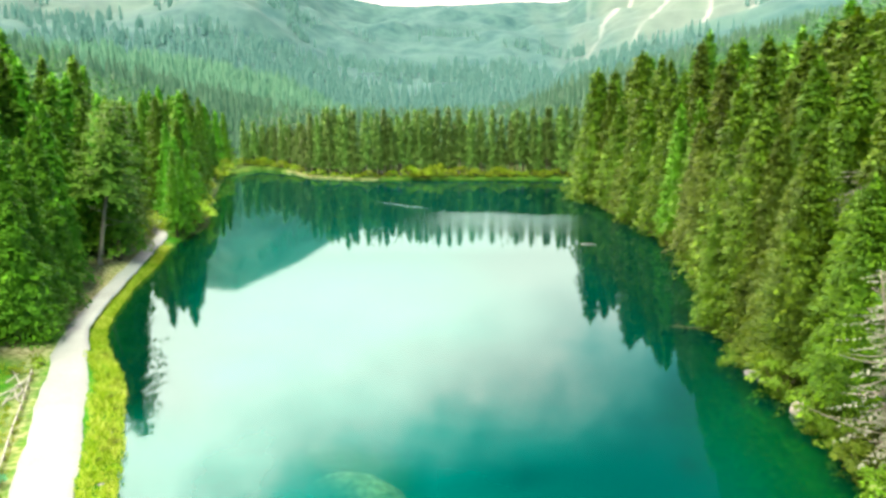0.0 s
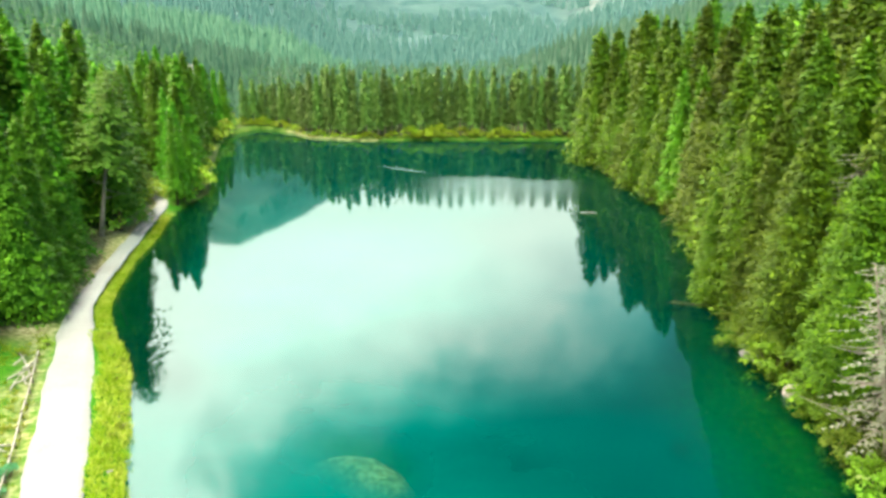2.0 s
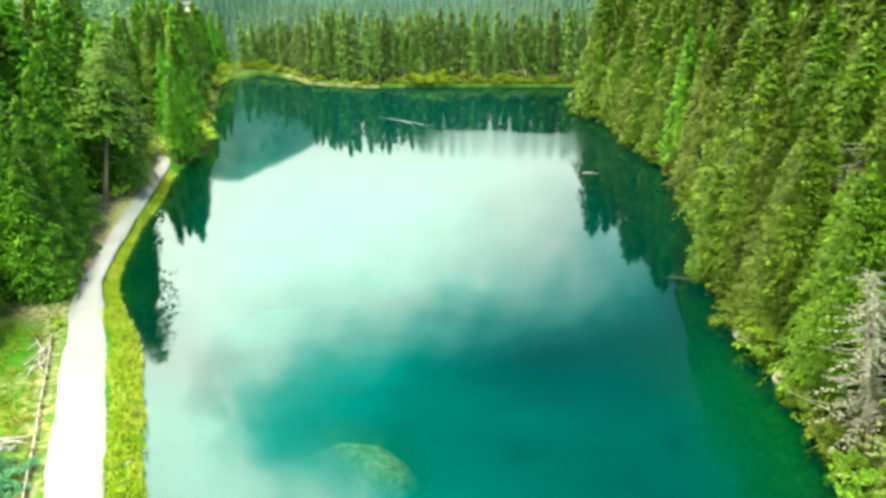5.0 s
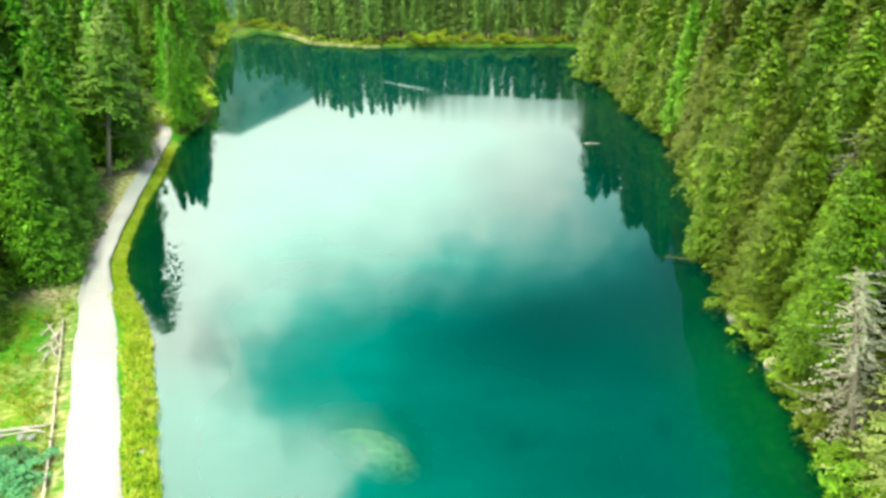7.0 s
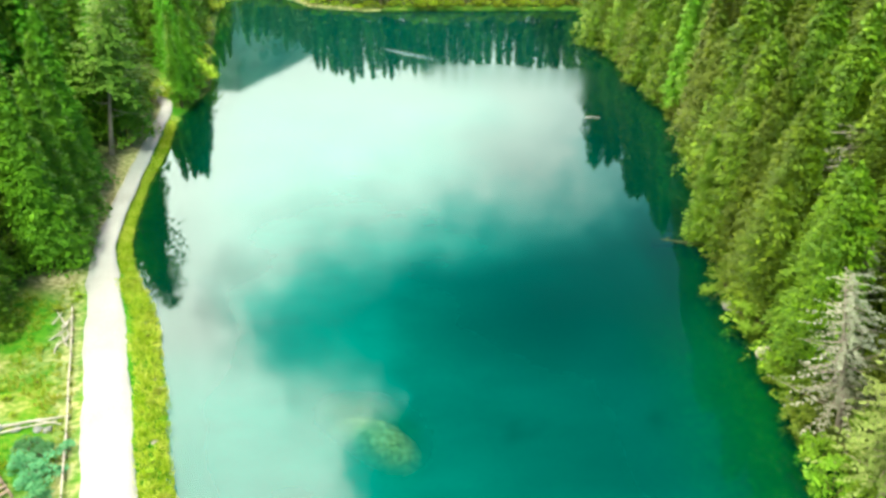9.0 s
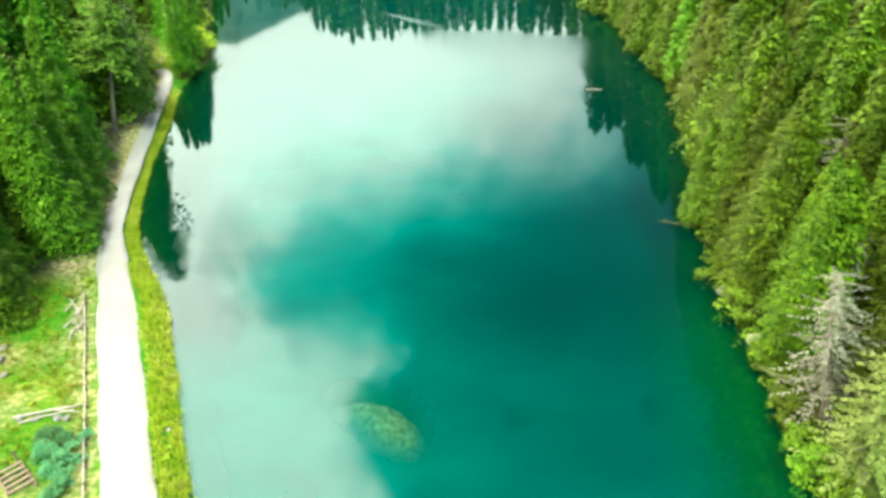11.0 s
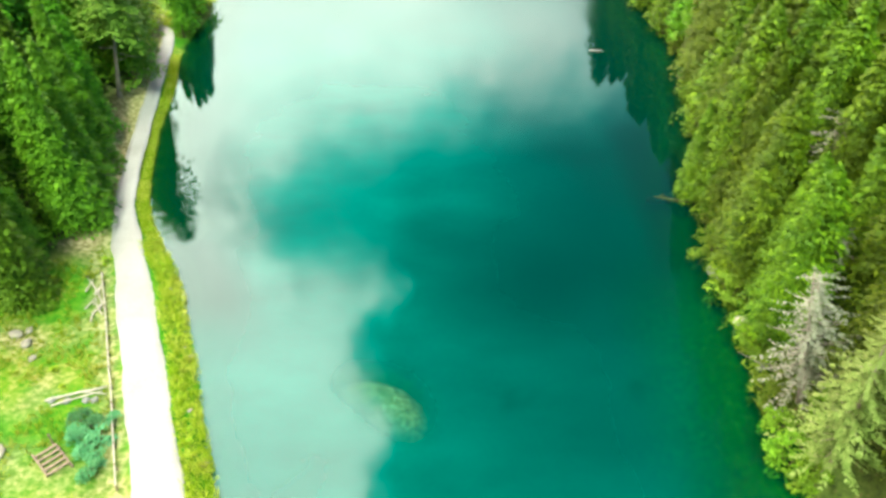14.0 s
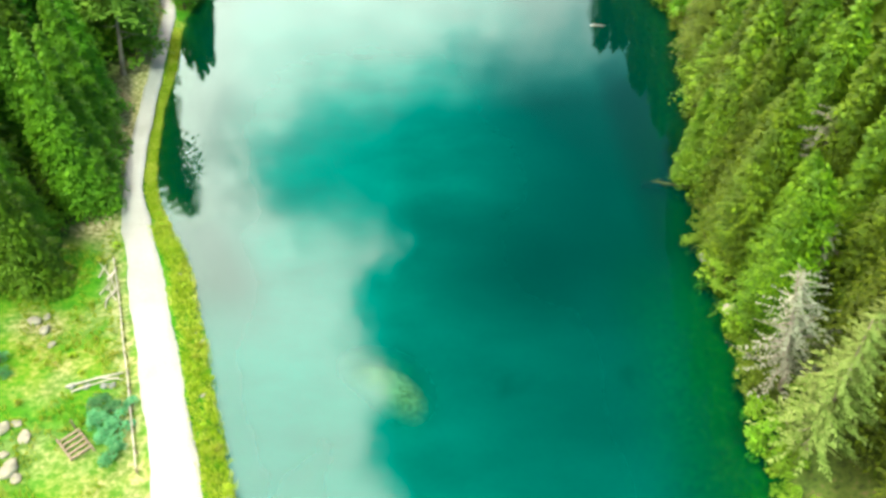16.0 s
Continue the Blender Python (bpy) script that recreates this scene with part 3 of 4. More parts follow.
def sprays(pos, fwd, length, width, up=None):
    """Rhombic fronds: arrays of base, direction, length, width. Each is an island of its own, folded along its middle."""
    n_ = len(pos)
    fwd = fwd / (np.linalg.norm(fwd, axis=1)[:, None] + 1e-9)
    ref = np.tile((0.0, 0.0, 1.0), (n_, 1)) + rng.normal(0, 0.35, (n_, 3))
    sidev = np.cross(fwd, ref)
    sidev /= np.linalg.norm(sidev, axis=1)[:, None] + 1e-9
    upv = np.cross(sidev, fwd)
    a = pos
    b = pos + fwd * (length * 0.45)[:, None] + sidev * (width * 0.5)[:, None] - upv * (width * 0.15)[:, None]
    c = pos + fwd * length[:, None]
    d = pos + fwd * (length * 0.45)[:, None] - sidev * (width * 0.5)[:, None] - upv * (width * 0.15)[:, None]
    verts = np.stack([a, b, c, d], 1).reshape(-1, 3)
    i0 = np.arange(n_) * 4
    faces = np.concatenate([np.stack([i0, i0 + 1, i0 + 2], -1), np.stack([i0, i0 + 2, i0 + 3], -1)])
    return verts, faces


def cone_tree(tiers, sides):
    """A far spruce: stacked ragged skirts of branches."""
    verts, faces = [], []
    for t in range(tiers):
        f0, f1 = 0.06 + 0.8 * t / tiers, min(1.0, 0.06 + 0.8 * (t + 1) / tiers + 0.22)
        r = 3.0 * (1 - f0) ** 0.9
        b, ph = len(verts), rng.uniform(0, 6.28)
        for k in range(sides):
            a = ph + 6.283 * k / sides
            q = r * rng.uniform(0.7, 1.2)
            verts.append((math.cos(a) * q, math.sin(a) * q, 20 * f0 + rng.uniform(-0.9, 0.9)))
        verts.append((rng.uniform(-0.2, 0.2), rng.uniform(-0.2, 0.2), 20 * f1))
        faces += [(b + k, b + (k + 1) % sides, b + sides) for k in range(sides)]
    return np.array(verts), np.array(faces)


def spruce_crown(h, r, n, k, low=0.06, power=0.85, droop=0.3, fine=1.0, core=0.0, ragged=0.62):
    """n drooping branches wound up the trunk, each feathered with k pairs of twigs."""
    pos, fwd, ln, wd_ = [], [], [], []
    fs = ((np.arange(n) + rng.uniform(0, 1, n)) / n) ** 1.12
    tiers = max(6, int(h * 0.95))
    fs = (np.floor(fs * tiers) + 0.1 + rng.uniform(0, 0.85, n)) / tiers
    for i, f in enumerate(np.clip(fs, 0, 0.985)):
        z = h * (low + (1 - low) * f)
        az = i * 2.39996 + rng.normal(0, 0.25)
        L = (r * (1 - f) ** power + 0.22) * rng.uniform(ragged, 1.15)
        dr = droop * rng.uniform(0.5, 1.5) * (1.1 - f)
        for s in range(k):
            p = (s + rng.uniform(0.3, 0.95)) / k
            x, y = math.cos(az) * L * p, math.sin(az) * L * p
            zz = z - dr * L * p * (1.3 - 0.6 * p)
            for sg in ((-1, 1) if s < k - 1 else (-0.5, 0.5)):
                a2 = az + sg * rng.uniform(0.3, 0.95)
                pos.append((x, y, zz))
                fwd.append((math.cos(a2), math.sin(a2), -dr * 0.6 + rng.normal(0, 0.2)))
                q = (0.34 * L * (1.15 - 0.5 * p) + 0.3) * rng.uniform(0.75, 1.25) * fine
                ln.append(q)
                wd_.append(q * rng.uniform(0.36, 0.55))
    pos.append((0, 0, h * 0.95)); fwd.append((0.05, 0, 1)); ln.append(h * 0.06); wd_.append(0.25)
    v, f = sprays(np.array(pos), np.array(fwd), np.array(ln), np.array(wd_))
    if core:
        cv, cf = cone_tree(8, 9)
        cv = cv * (core * r / 3.0, core * r / 3.0, h * (1 - low) * 0.86 / 20.0) + (0, 0, h * low)
        f = np.concatenate([f, cf + len(v)])
        v = np.concatenate([v, cv])
    return v, f


def leafy_crown(h, r, low, lumps, per, leaf, flat=0.8):
    pos, fwd, ln = [], [], []
    for _ in range(lumps):
        u = rng.uniform(0, 1)
        z = h * (low + (1 - low) * u)
        prof = math.sin(math.pi * min(1, 0.18 + 0.8 * u)) ** 0.7
        a, rr = rng.uniform(0, 6.28), r * prof * rng.uniform(0.45, 1.08)
        cx, cy = math.cos(a) * rr, math.sin(a) * rr
        size = r * rng.uniform(0.2, 0.36)
        d = rng.normal(0, 1, (per, 3))
        d /= np.linalg.norm(d, axis=1)[:, None]
        d[:, 2] = np.abs(d[:, 2]) * 0.9 - 0.25
        q = d * size * rng.uniform(0.6, 1.0, (per, 1)) * (1, 1, flat)
        pos.append(q + (cx, cy, z))
        fwd.append(d * (1, 1, 0.35) + rng.normal(0, 0.4, (per, 3)) + (0, 0, -0.2))
        ln.append(rng.uniform(0.7, 1.3, per) * leaf)
    pos, fwd, ln = np.concatenate(pos), np.concatenate(fwd), np.concatenate(ln)
    return sprays(pos, fwd, ln, ln * 0.65)


def bushy_crown(h, r, n, per, leaf, low=0.04, power=0.6, droop=0.35, core=0.6):
    """A full conifer crown: n boughs, each ending in a drooping pad of twigs, over a ragged dark core."""
    pos, fwd, ln, nrm = [], [], [], []
    for i in range(n):
        f = ((i + rng.uniform(0, 1)) / n) ** 1.1
        az = i * 2.39996 + rng.normal(0, 0.3)
        L = (r * (1 - f) ** power + 0.18) * rng.uniform(0.6, 1.14)
        z = h * (low + (0.97 - low) * f) - droop * L * 0.5
        size = (0.13 * r + 0.18 * L) * rng.uniform(0.7, 1.35) * min(1.0, 0.3 + 2.6 * (1 - f))
        d = rng.normal(0, 1, (per, 3))
        d /= np.linalg.norm(d, axis=1)[:, None]
        d[:, 2] = np.abs(d[:, 2]) * 1.1 - 0.35
        outv = np.array((math.cos(az), math.sin(az), 0.0))
        c = outv * max(0.0, L - size * 0.6) + (0, 0, z)
        q = d * size * rng.uniform(0.55, 1.0, (per, 1)) * (1, 1, 0.7)
        q[:, 2] -= droop * (q @ outv)
        pos.append(q + c)
        fwd.append(d * (1, 1, 0.4) + outv * 0.5 + rng.normal(0, 0.35, (per, 3)) + (0, 0, -0.45))
        ln.append(rng.uniform(0.7, 1.35, per) * leaf * np.where(rng.uniform(0, 1, per) < 0.1, 1.8, 1.0))
        nrm.append(d * 0.75 + outv * 0.45 + (0, 0, 0.35) + rng.normal(0, 0.15, (per, 3)))
    tip = rng.uniform(0, 6.28, 14)
    pos.append(np.stack([np.zeros(14), np.zeros(14), np.linspace(0.93, 0.985, 14) * h], -1))
    fwd.append(np.stack([np.cos(tip), np.sin(tip), np.linspace(0.3, 2.5, 14)], -1))
    ln.append(np.linspace(0.9, 0.5, 14))
    nrm.append(fwd[-1])
    pos, fwd, ln, nrm = np.concatenate(pos), np.concatenate(fwd), np.concatenate(ln), np.concatenate(nrm)
    v, f = sprays(pos, fwd, ln, ln * rng.uniform(0.4, 0.7, len(ln)))
    nrm = np.repeat(nrm, 4, axis=0)
    cv, cf = cone_tree(8, 9)
    cv = cv * (core * r / 3.0, core * r / 3.0, h * (1 - low) * 0.9 / 20.0) + (0, 0, h * low)
    cn = cv * (1, 1, 0) / (np.hypot(cv[:, 0], cv[:, 1])[:, None] + 0.15) + (0, 0, 0.3)
    return np.concatenate([v, cv]), np.concatenate([f, cf + len(v)]), np.concatenate([nrm, cn])


def trunk_geo(h, r0, r1, limbs=0, lo=0.3, hi=0.9, reach=1.5, bend=0.25):
    ph = rng.uniform(0, 6.28)
    pts = [(bend * math.sin(ph + 2.2 * t) * t, bend * math.cos(ph + 1.7 * t) * t, h * t - 0.6 * (t == 0)) for t in np.linspace(0, 1, 8)]
    pieces = [tube(pts, [r0 * 1.35] + [r0 + (r1 - r0) * t for t in np.linspace(0, 1, 8)][1:])]
    for i in range(limbs):
        t = lo + (hi - lo) * (i + rng.uniform(0, 1)) / limbs
        a, L = rng.uniform(0, 6.28), reach * (1.15 - t) * rng.uniform(0.6, 1.3)
        z, dr = h * t, rng.uniform(-0.35, 0.25)
        d = np.array((math.cos(a), math.sin(a), dr))
        p0 = np.array((0, 0, z))
        pieces.append(tube([tuple(p0), tuple(p0 + d * L * 0.5), tuple(p0 + d * L + (0, 0, 0.12 * L))], [r0 * 0.22, r0 * 0.15, 0.012], 4))
    return join(pieces)


def tree(name, trunk, crown, bark_m, leaf_m, label, category, group):
    root = new(name)
    root.empty_display_size = 0.5
    mesh_ob("trunk", *trunk, bark_m, root, smooth_shade=True)
    cv = np.array(crown[0], float)
    out = crown[2] if len(crown) > 2 else cv * (1, 1, 0) / (np.hypot(cv[:, 0], cv[:, 1])[:, None] + 0.15) + (0, 0, 0.55) + rng.normal(0, 0.22, cv.shape)
    mesh_ob("crown", *crown[:2], leaf_m, root, normals=out / np.linalg.norm(out, axis=1)[:, None])
    return tagged(root, label, category, group)


KINDS = {}
SPRUCE_L, LIGHT_L = "tall dark green spruce on the wooded bank", "yellow-green spruce with drooping branches over the shore"
LEAFY_L, BARE_L = "bright green broadleaf tree leaning over the water", "slender spruce with a bare lower trunk on the far shore"
for i in range(4):
    h, r = 20.0, (2.9, 3.3, 2.7, 3.6)[i]
    KINDS["spruce", i] = tree("spruce_tree", trunk_geo(h * 0.97, 0.24, 0.03, 14, 0.04, 0.4, 1.8), bushy_crown(h, r * 1.08, 170, 30, 0.44, (0.05, 0.1, 0.14, 0.04)[i], 1.0), M_BARK, M_SPRUCE, SPRUCE_L, "tree", "spruces on the wooded bank")
    r = (4.1, 4.7, 3.7, 5.1)[i]
    KINDS["light", i] = tree("spruce_tree", trunk_geo(h * 0.97, 0.26, 0.03, 12, 0.04, 0.4, 2.0), bushy_crown(h, r * 0.92, 190, 44, 0.42, 0.03, (0.85, 0.74, 0.95, 0.66)[i]), M_BARK, M_SPRUCE_LIGHT, LIGHT_L, "tree", "light spruces along the shore")
for i in range(3):
    h, r = 20.0, (4.2, 4.8, 3.8)[i]
    KINDS["near", i] = tree("spruce_tree", trunk_geo(h * 0.97, 0.26, 0.03, 12, 0.04, 0.4, 2.0), bushy_crown(h, r * 0.92, 280, 84, 0.28, 0.03, (0.8, 0.62, 0.72)[i]), M_BARK, M_SPRUCE_LIGHT, LIGHT_L, "tree", "light spruces along the shore")
    KINDS["dark", i] = tree("spruce_tree", trunk_geo(h * 0.97, 0.26, 0.03, 12, 0.04, 0.4, 2.0), bushy_crown(h, (3.8, 3.4, 4.2)[i], 290, 76, 0.3, 0.03, 1.0, 0.42), M_BARK, M_SPRUCE, SPRUCE_L, "tree", "spruces on the wooded bank")
    KINDS["leafy", i] = tree("broadleaf_tree", trunk_geo(11, 0.22, 0.05, 14, 0.25, 0.9, 4.0, 0.6), leafy_crown(13.0, (3.6, 3.1, 4.2)[i], 0.05, 120, 96, 0.23), M_PALEBARK, M_LEAF, LEAFY_L, "tree", "broadleaf trees along the shore")
    h = 22.0
    KINDS["bare", i] = tree("spruce_tree", trunk_geo(h * 0.97, 0.22, 0.03, 22, 0.1, 0.5, 1.4), bushy_crown(h, (2.3, 2.7, 2.0)[i], 110, 14, 0.7, (0.14, 0.24, 0.08)[i], 0.8, 0.5, 0.4), M_PALEBARK, M_FARSHORE, BARE_L, "tree", "slender spruces on the far shore")
KINDS["pine", 0] = tree("pine_tree", trunk_geo(19.5, 0.3, 0.05, 26, 0.25, 0.95, 3.6, 0.4), spruce_crown(20.5, 4.9, 260, 6, 0.45, 0.48, 0.15, 0.55, 0.4), M_PALEBARK, M_PINE,
                        "old pine with a pale bare lower trunk beside the path", "tree", "pines")
USED = set()


def plant(kind, i, x, y, size=1.0, girth=1.0, lean=(0, 0)):
    m = pose(x, y, float(height(x, y)) - 0.05, lean[0], lean[1]) @ pose(0, 0, 0, 0, 0, float(rng.uniform(0, 360))) @ Matrix.Diagonal((size * girth, size * girth, size, 1))
    ob = KINDS[kind, i]
    if (kind, i) in USED:
        return copy_thing(ob, m)
    USED.add((kind, i))
    ob.matrix_basis = m
    return ob


def shore_x(y):
    return float(np.interp(y, RIGHT_Y, RIGHT_X))


# right bank, four rows up the slope
back_rank = []
for row, (off, step) in enumerate(((2.6, 4.6), (7.5, 5.6), (13.5, 6.4), (20, 7.2), (27, 8.0))):
    y = 16.0 + row * 2
    while y < 214:
        x = shore_x(y) + off + rng.uniform(-1.0, 1.0)
        u = rng.uniform()
        clear = row == 0 and y < 41
        if row == 4:
            back_rank.append((x, y, float(height(x, y)), rng.uniform(0.95, 1.25)))
        elif not clear:
            if row == 0 and u < 0.45:
                plant("leafy", int(rng.integers(3)), x, y, rng.uniform(0.7, 1.1))
            elif row <= 1 and y < 80:
                plant("near", int(rng.integers(3)), x, y, rng.uniform(0.85, 1.1) * (1.18 if row else 0.9))
            elif u < 0.8:
                plant("light", int(rng.integers(4)), x, y, rng.uniform(0.9, 1.2) * (1.12 if row else 1.0))
            else:
                plant("spruce", int(rng.integers(4)), x, y, rng.uniform(0.95, 1.25))
        y += step * rng.uniform(0.8, 1.25) * (1 + max(0, y - 60) / 300)

for x, y, kind, i, size in ((28.6, 64.8, "near", 1, 1.28), (33.0, 82, "light", 1, 1.2), (33.9, 166, "light", 3, 1.36), (25.6, 66.9, "near", 2, 0.66), (36.2, 168, "light", 0, 1.25), (35.8, 160, "light", 2, 1.2), (36.6, 177, "light", 3, 1.25), (35.4, 150, "light", 1, 1.15), (37, 186, "light", 2, 1.2)):
    plant(kind, i, x, y, size)
# left bank: the trees beside meadow and path
for x, y, kind, i, size in ((-38.3, 46.8, "dark", 0, 0.88), (-43.5, 47.5, "dark", 1, 0.95), (-38.9, 59.6, "dark", 2, 0.97), (-41.5, 52.5, "dark", 1, 0.98), (-46, 55, "dark", 0, 1.1),
                            (-40.2, 65.0, "dark", 0, 1.0), (-42.4, 71.6, "dark", 1, 1.02), (-45.6, 79.2, "dark", 1, 1.08), (-46.5, 67, "dark", 2, 1.05), (-49.5, 75, "dark", 0, 1.1), (-53.8, 78.5, "dark", 2, 1.12), (-46.0, 95.0, "spruce", 1, 1.05), (-49.2, 99.5, "spruce", 3, 0.98), (-50.6, 105.5, "spruce", 0, 1.0), (-52, 112, "spruce", 2, 1.0), (-51.8, 92.5, "spruce", 0, 1.08), (-57.5, 84, "spruce", 1, 1.1), (-53.5, 89, "spruce", 3, 1.08), (-50.5, 66, "dark", 2, 1.15),
                            (-53, 95.5, "spruce", 0, 0.98), (-52.5, 101, "spruce", 2, 0.95), (-54, 108, "spruce", 1, 0.9), (-55.5, 115, "spruce", 3, 0.95), (-49.3, 125, "spruce", 0, 0.66),
                            (-51.5, 130.5, "spruce", 2, 0.72), (-53, 136, "spruce", 1, 0.75), (-57, 142, "spruce", 3, 0.8), (-60, 121, "spruce", 0, 1.0), (-57.5, 104, "spruce", 1, 1.05), (-57, 96, "spruce", 2, 1.1), (-60, 112, "spruce", 3, 1.05)):
    plant(kind, i, x, y, size)
plant("pine", 0, -46.5, 90.3, 1.06, lean=(0, 10.5))
for x, y, i, size in ((-46.2, 116.5, 2, 0.58), (-46.6, 120.5, 0, 0.62), (-47.4, 126.5, 1, 0.66)):
    plant("spruce", i, x, y, size)
for row, (off, step) in enumerate(((13, 5.0), (18.5, 5.6), (25, 6.5))):
    y = 52.0 - row * 2.5
    while y < 135:
        x = float(np.interp(y, TRAIL[:, 1], TRAIL[:, 0])) - off * 1.1 + rng.uniform(-1.2, 1.2)
        plant("spruce", int(rng.integers(4)), x, y, rng.uniform(0.95, 1.25))
        y += step * rng.uniform(0.8, 1.25) * (1 + max(0, y - 90) / 200)
for row, (off, step) in enumerate(((6.0, 4.6), (11, 5.2), (17, 6.0))):
    y = 146.0
    while y < 236:
        x = float(np.interp(y, [131, 158, 204, 238, 262], [-45.6, -54, -67, -75, -75])) - off + rng.uniform(-1.2, 1.2)
        plant("spruce", int(rng.integers(4)), x, y, rng.uniform(0.85, 1.15))
        y += step * rng.uniform(0.8, 1.25)
for x, y, i, size in ((-62, 170, 1, 0.8), (-65.5, 181, 3, 0.9), (-69, 192, 0, 0.85), (-71.5, 203, 2, 0.95), (-74, 213, 1, 0.9), (-77, 224, 3, 1.0), (-79, 234, 0, 0.95), (-80, 244, 2, 1.0), (-80.5, 254, 1, 0.95)):
    plant("spruce", i, x, y, size)
# far shore
FAR_LINE = ([-78, -70, -54, -46, -27, -13.6, 9, 36, 44], [262, 263.5, 246, 229.5, 218.5, 220.5, 218.6, 216.5, 214])
back_far = []
for row, (off, step) in enumerate(((4.5, 2.9), (8.5, 2.8), (14, 2.4))):
    x = -77.0
    while x < 42:
        y = float(np.interp(x, *FAR_LINE)) + off + rng.uniform(-1.4, 1.4)
        if row == 2:
            back_far.append((x, y, float(height(x, y)), rng.uniform(0.8, 1.2)))
        else:
            plant("bare", int(rng.integers(3)), x, y, rng.uniform(0.92, 1.2) * (1.06 if x > -48 else 0.8))
        x += step * rng.uniform(0.6, 1.4)


def woods(name, spots, label, shapes, material):
    """Far forest: many simple spruces joined into one."""
    vs, fs, b = [], [], 0
    for x, y, z, s in spots:
        v1, f1 = shapes[int(rng.integers(len(shapes)))]
        a = rng.uniform(0, 6.28)
        rot = np.array([[math.cos(a), -math.sin(a), 0], [math.sin(a), math.cos(a), 0], [0, 0, 1]])
        vs.append((v1 * (s * rng.uniform(0.85, 1.2), s * 1.05, s)) @ rot.T + (x, y, z - 0.5))
        fs.append(f1 + b)
        b += len(v1)
    return tagged(mesh_ob(name, np.concatenate(vs), np.concatenate(fs), material), label, "forest", kind="stuff")


MID_SHAPES = [tuple(np.array(q) for q in spruce_crown(20, rng.uniform(2.6, 3.4), 38, 1, 0.05, 0.8, 0.35, 2.1)) for _ in range(5)]
VALLEY_SHAPES = [cone_tree(7, 9) for _ in range(5)]
FAR_SHAPES = [cone_tree(4, 6) for _ in range(6)]


def in_view(x, y):
    return y > 30 and abs(math.atan2(x, y)) < radians(38)


spots = []
for x, y in rng.uniform((-330, 40), (-50, 520), (3300, 2)):
    t_, s_ = seg_dist(np.array([x]), np.array([y]), TRAIL, False)
    if in_view(x, y) and s_[0] > 0 and (t_[0] > 31 or (t_[0] > 14 and y > 138)):
        spots.append((x, y, rng.uniform(0.75, 1.2)))
for x, y in rng.uniform((-85, 236), (160, 520), (1250, 2)):
    d_, _ = seg_dist(np.array([x]), np.array([y]), LAKE, True)
    if d_[0] > 18 and not inside(np.array([x]), np.array([y]), LAKE)[0]:
        spots.append((x, y, rng.uniform(0.75, 1.15)))
for x, y in rng.uniform((45, 30), (300, 430), (2000, 2)):
    if in_view(x, y) and x > shore_x(y) + 30:
        spots.append((x, y, rng.uniform(0.8, 1.2)))
for x, y in rng.uniform((-125, 266), (-58, 430), (230, 2)):
    spots.append((x, y, rng.uniform(0.75, 1.15)))
HUT_AZ, HUT_R = radians(-19.65), 420.0
spots = [p for p in spots if abs(math.atan2(p[0], p[1]) - HUT_AZ) > radians(0.55) or not 150 < math.hypot(p[0], p[1]) < HUT_R + 6]
zs = height([s[0] for s in spots], [s[1] for s in spots])
BANK_SHAPES = [tuple(np.array(q) for q in bushy_crown(20, rng.uniform(3.6, 4.6), 80, 24, 0.62, 0.03, 0.75)[:2]) for _ in range(4)]
woods("bank_forest", back_rank, "spruces standing close together high on the wooded bank", BANK_SHAPES, M_SPRUCE_LIGHT)
woods("shore_forest", back_far, "dark spruces behind the trees of the far shore", MID_SHAPES, M_FAR)
placed = [(x, y, z, s) for (x, y, s), z in zip(spots, zs)]
woods("forest", [p for p in placed if math.hypot(p[0], p[1]) < 300], "dense spruce forest on the valley slopes", MID_SHAPES, M_FAR)
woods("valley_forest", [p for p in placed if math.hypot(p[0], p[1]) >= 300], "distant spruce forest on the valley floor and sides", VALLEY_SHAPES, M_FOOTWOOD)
_a, _r = np.radians(rng.uniform(-36, 36, 9500)), 440 + 1250 * rng.uniform(0, 1, 9500) ** 1.2
mx, my, mz = mountain_z(_a, _r)
keep = wave(mx, my, 90, 2.0) + 0.5 * wave(mx, my, 31, 0.7) > -0.7 + 1.2 * smooth(700, 1500, _r) + 0.5 * smooth(6, 14, np.degrees(_a)) * smooth(600, 1000, _r)
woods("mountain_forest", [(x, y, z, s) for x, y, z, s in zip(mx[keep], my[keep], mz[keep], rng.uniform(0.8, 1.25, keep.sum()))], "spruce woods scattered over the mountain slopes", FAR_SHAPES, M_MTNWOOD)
_a, _r = np.radians(rng.uniform(-36, -6, 2600)), rng.uniform(400, 680, 2600)
fx, fy, fz = foothill_z(_a, _r)
keep = ~((np.abs(np.degrees(_a) + 19.65) < 0.7) & (_r > 390) & (_r < 432))
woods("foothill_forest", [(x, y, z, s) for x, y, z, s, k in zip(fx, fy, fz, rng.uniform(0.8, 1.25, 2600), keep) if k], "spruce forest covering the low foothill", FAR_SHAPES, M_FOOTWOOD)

# ---- shrubs ----


def shrub(name, h, r, lumps, per, leaf, material, label, group):
    root = new(name)
    stems = []
    for k in range(6):
        a = k * 1.05 + rng.uniform(-0.3, 0.3)
        stems.append(tube([(0, 0, -0.15), (math.cos(a) * r * 0.3, math.sin(a) * r * 0.3, h * 0.45), (math.cos(a) * r * 0.6, math.sin(a) * r * 0.6, h * 0.8)], [0.05, 0.035, 0.01], 4))
    mesh_ob("stem", *join(stems), M_BARK, root)
    mesh_ob("foliage", *leafy_crown(h, r, 0.05, lumps, per, leaf), material, root)
    return tagged(root, label, "shrub", group)


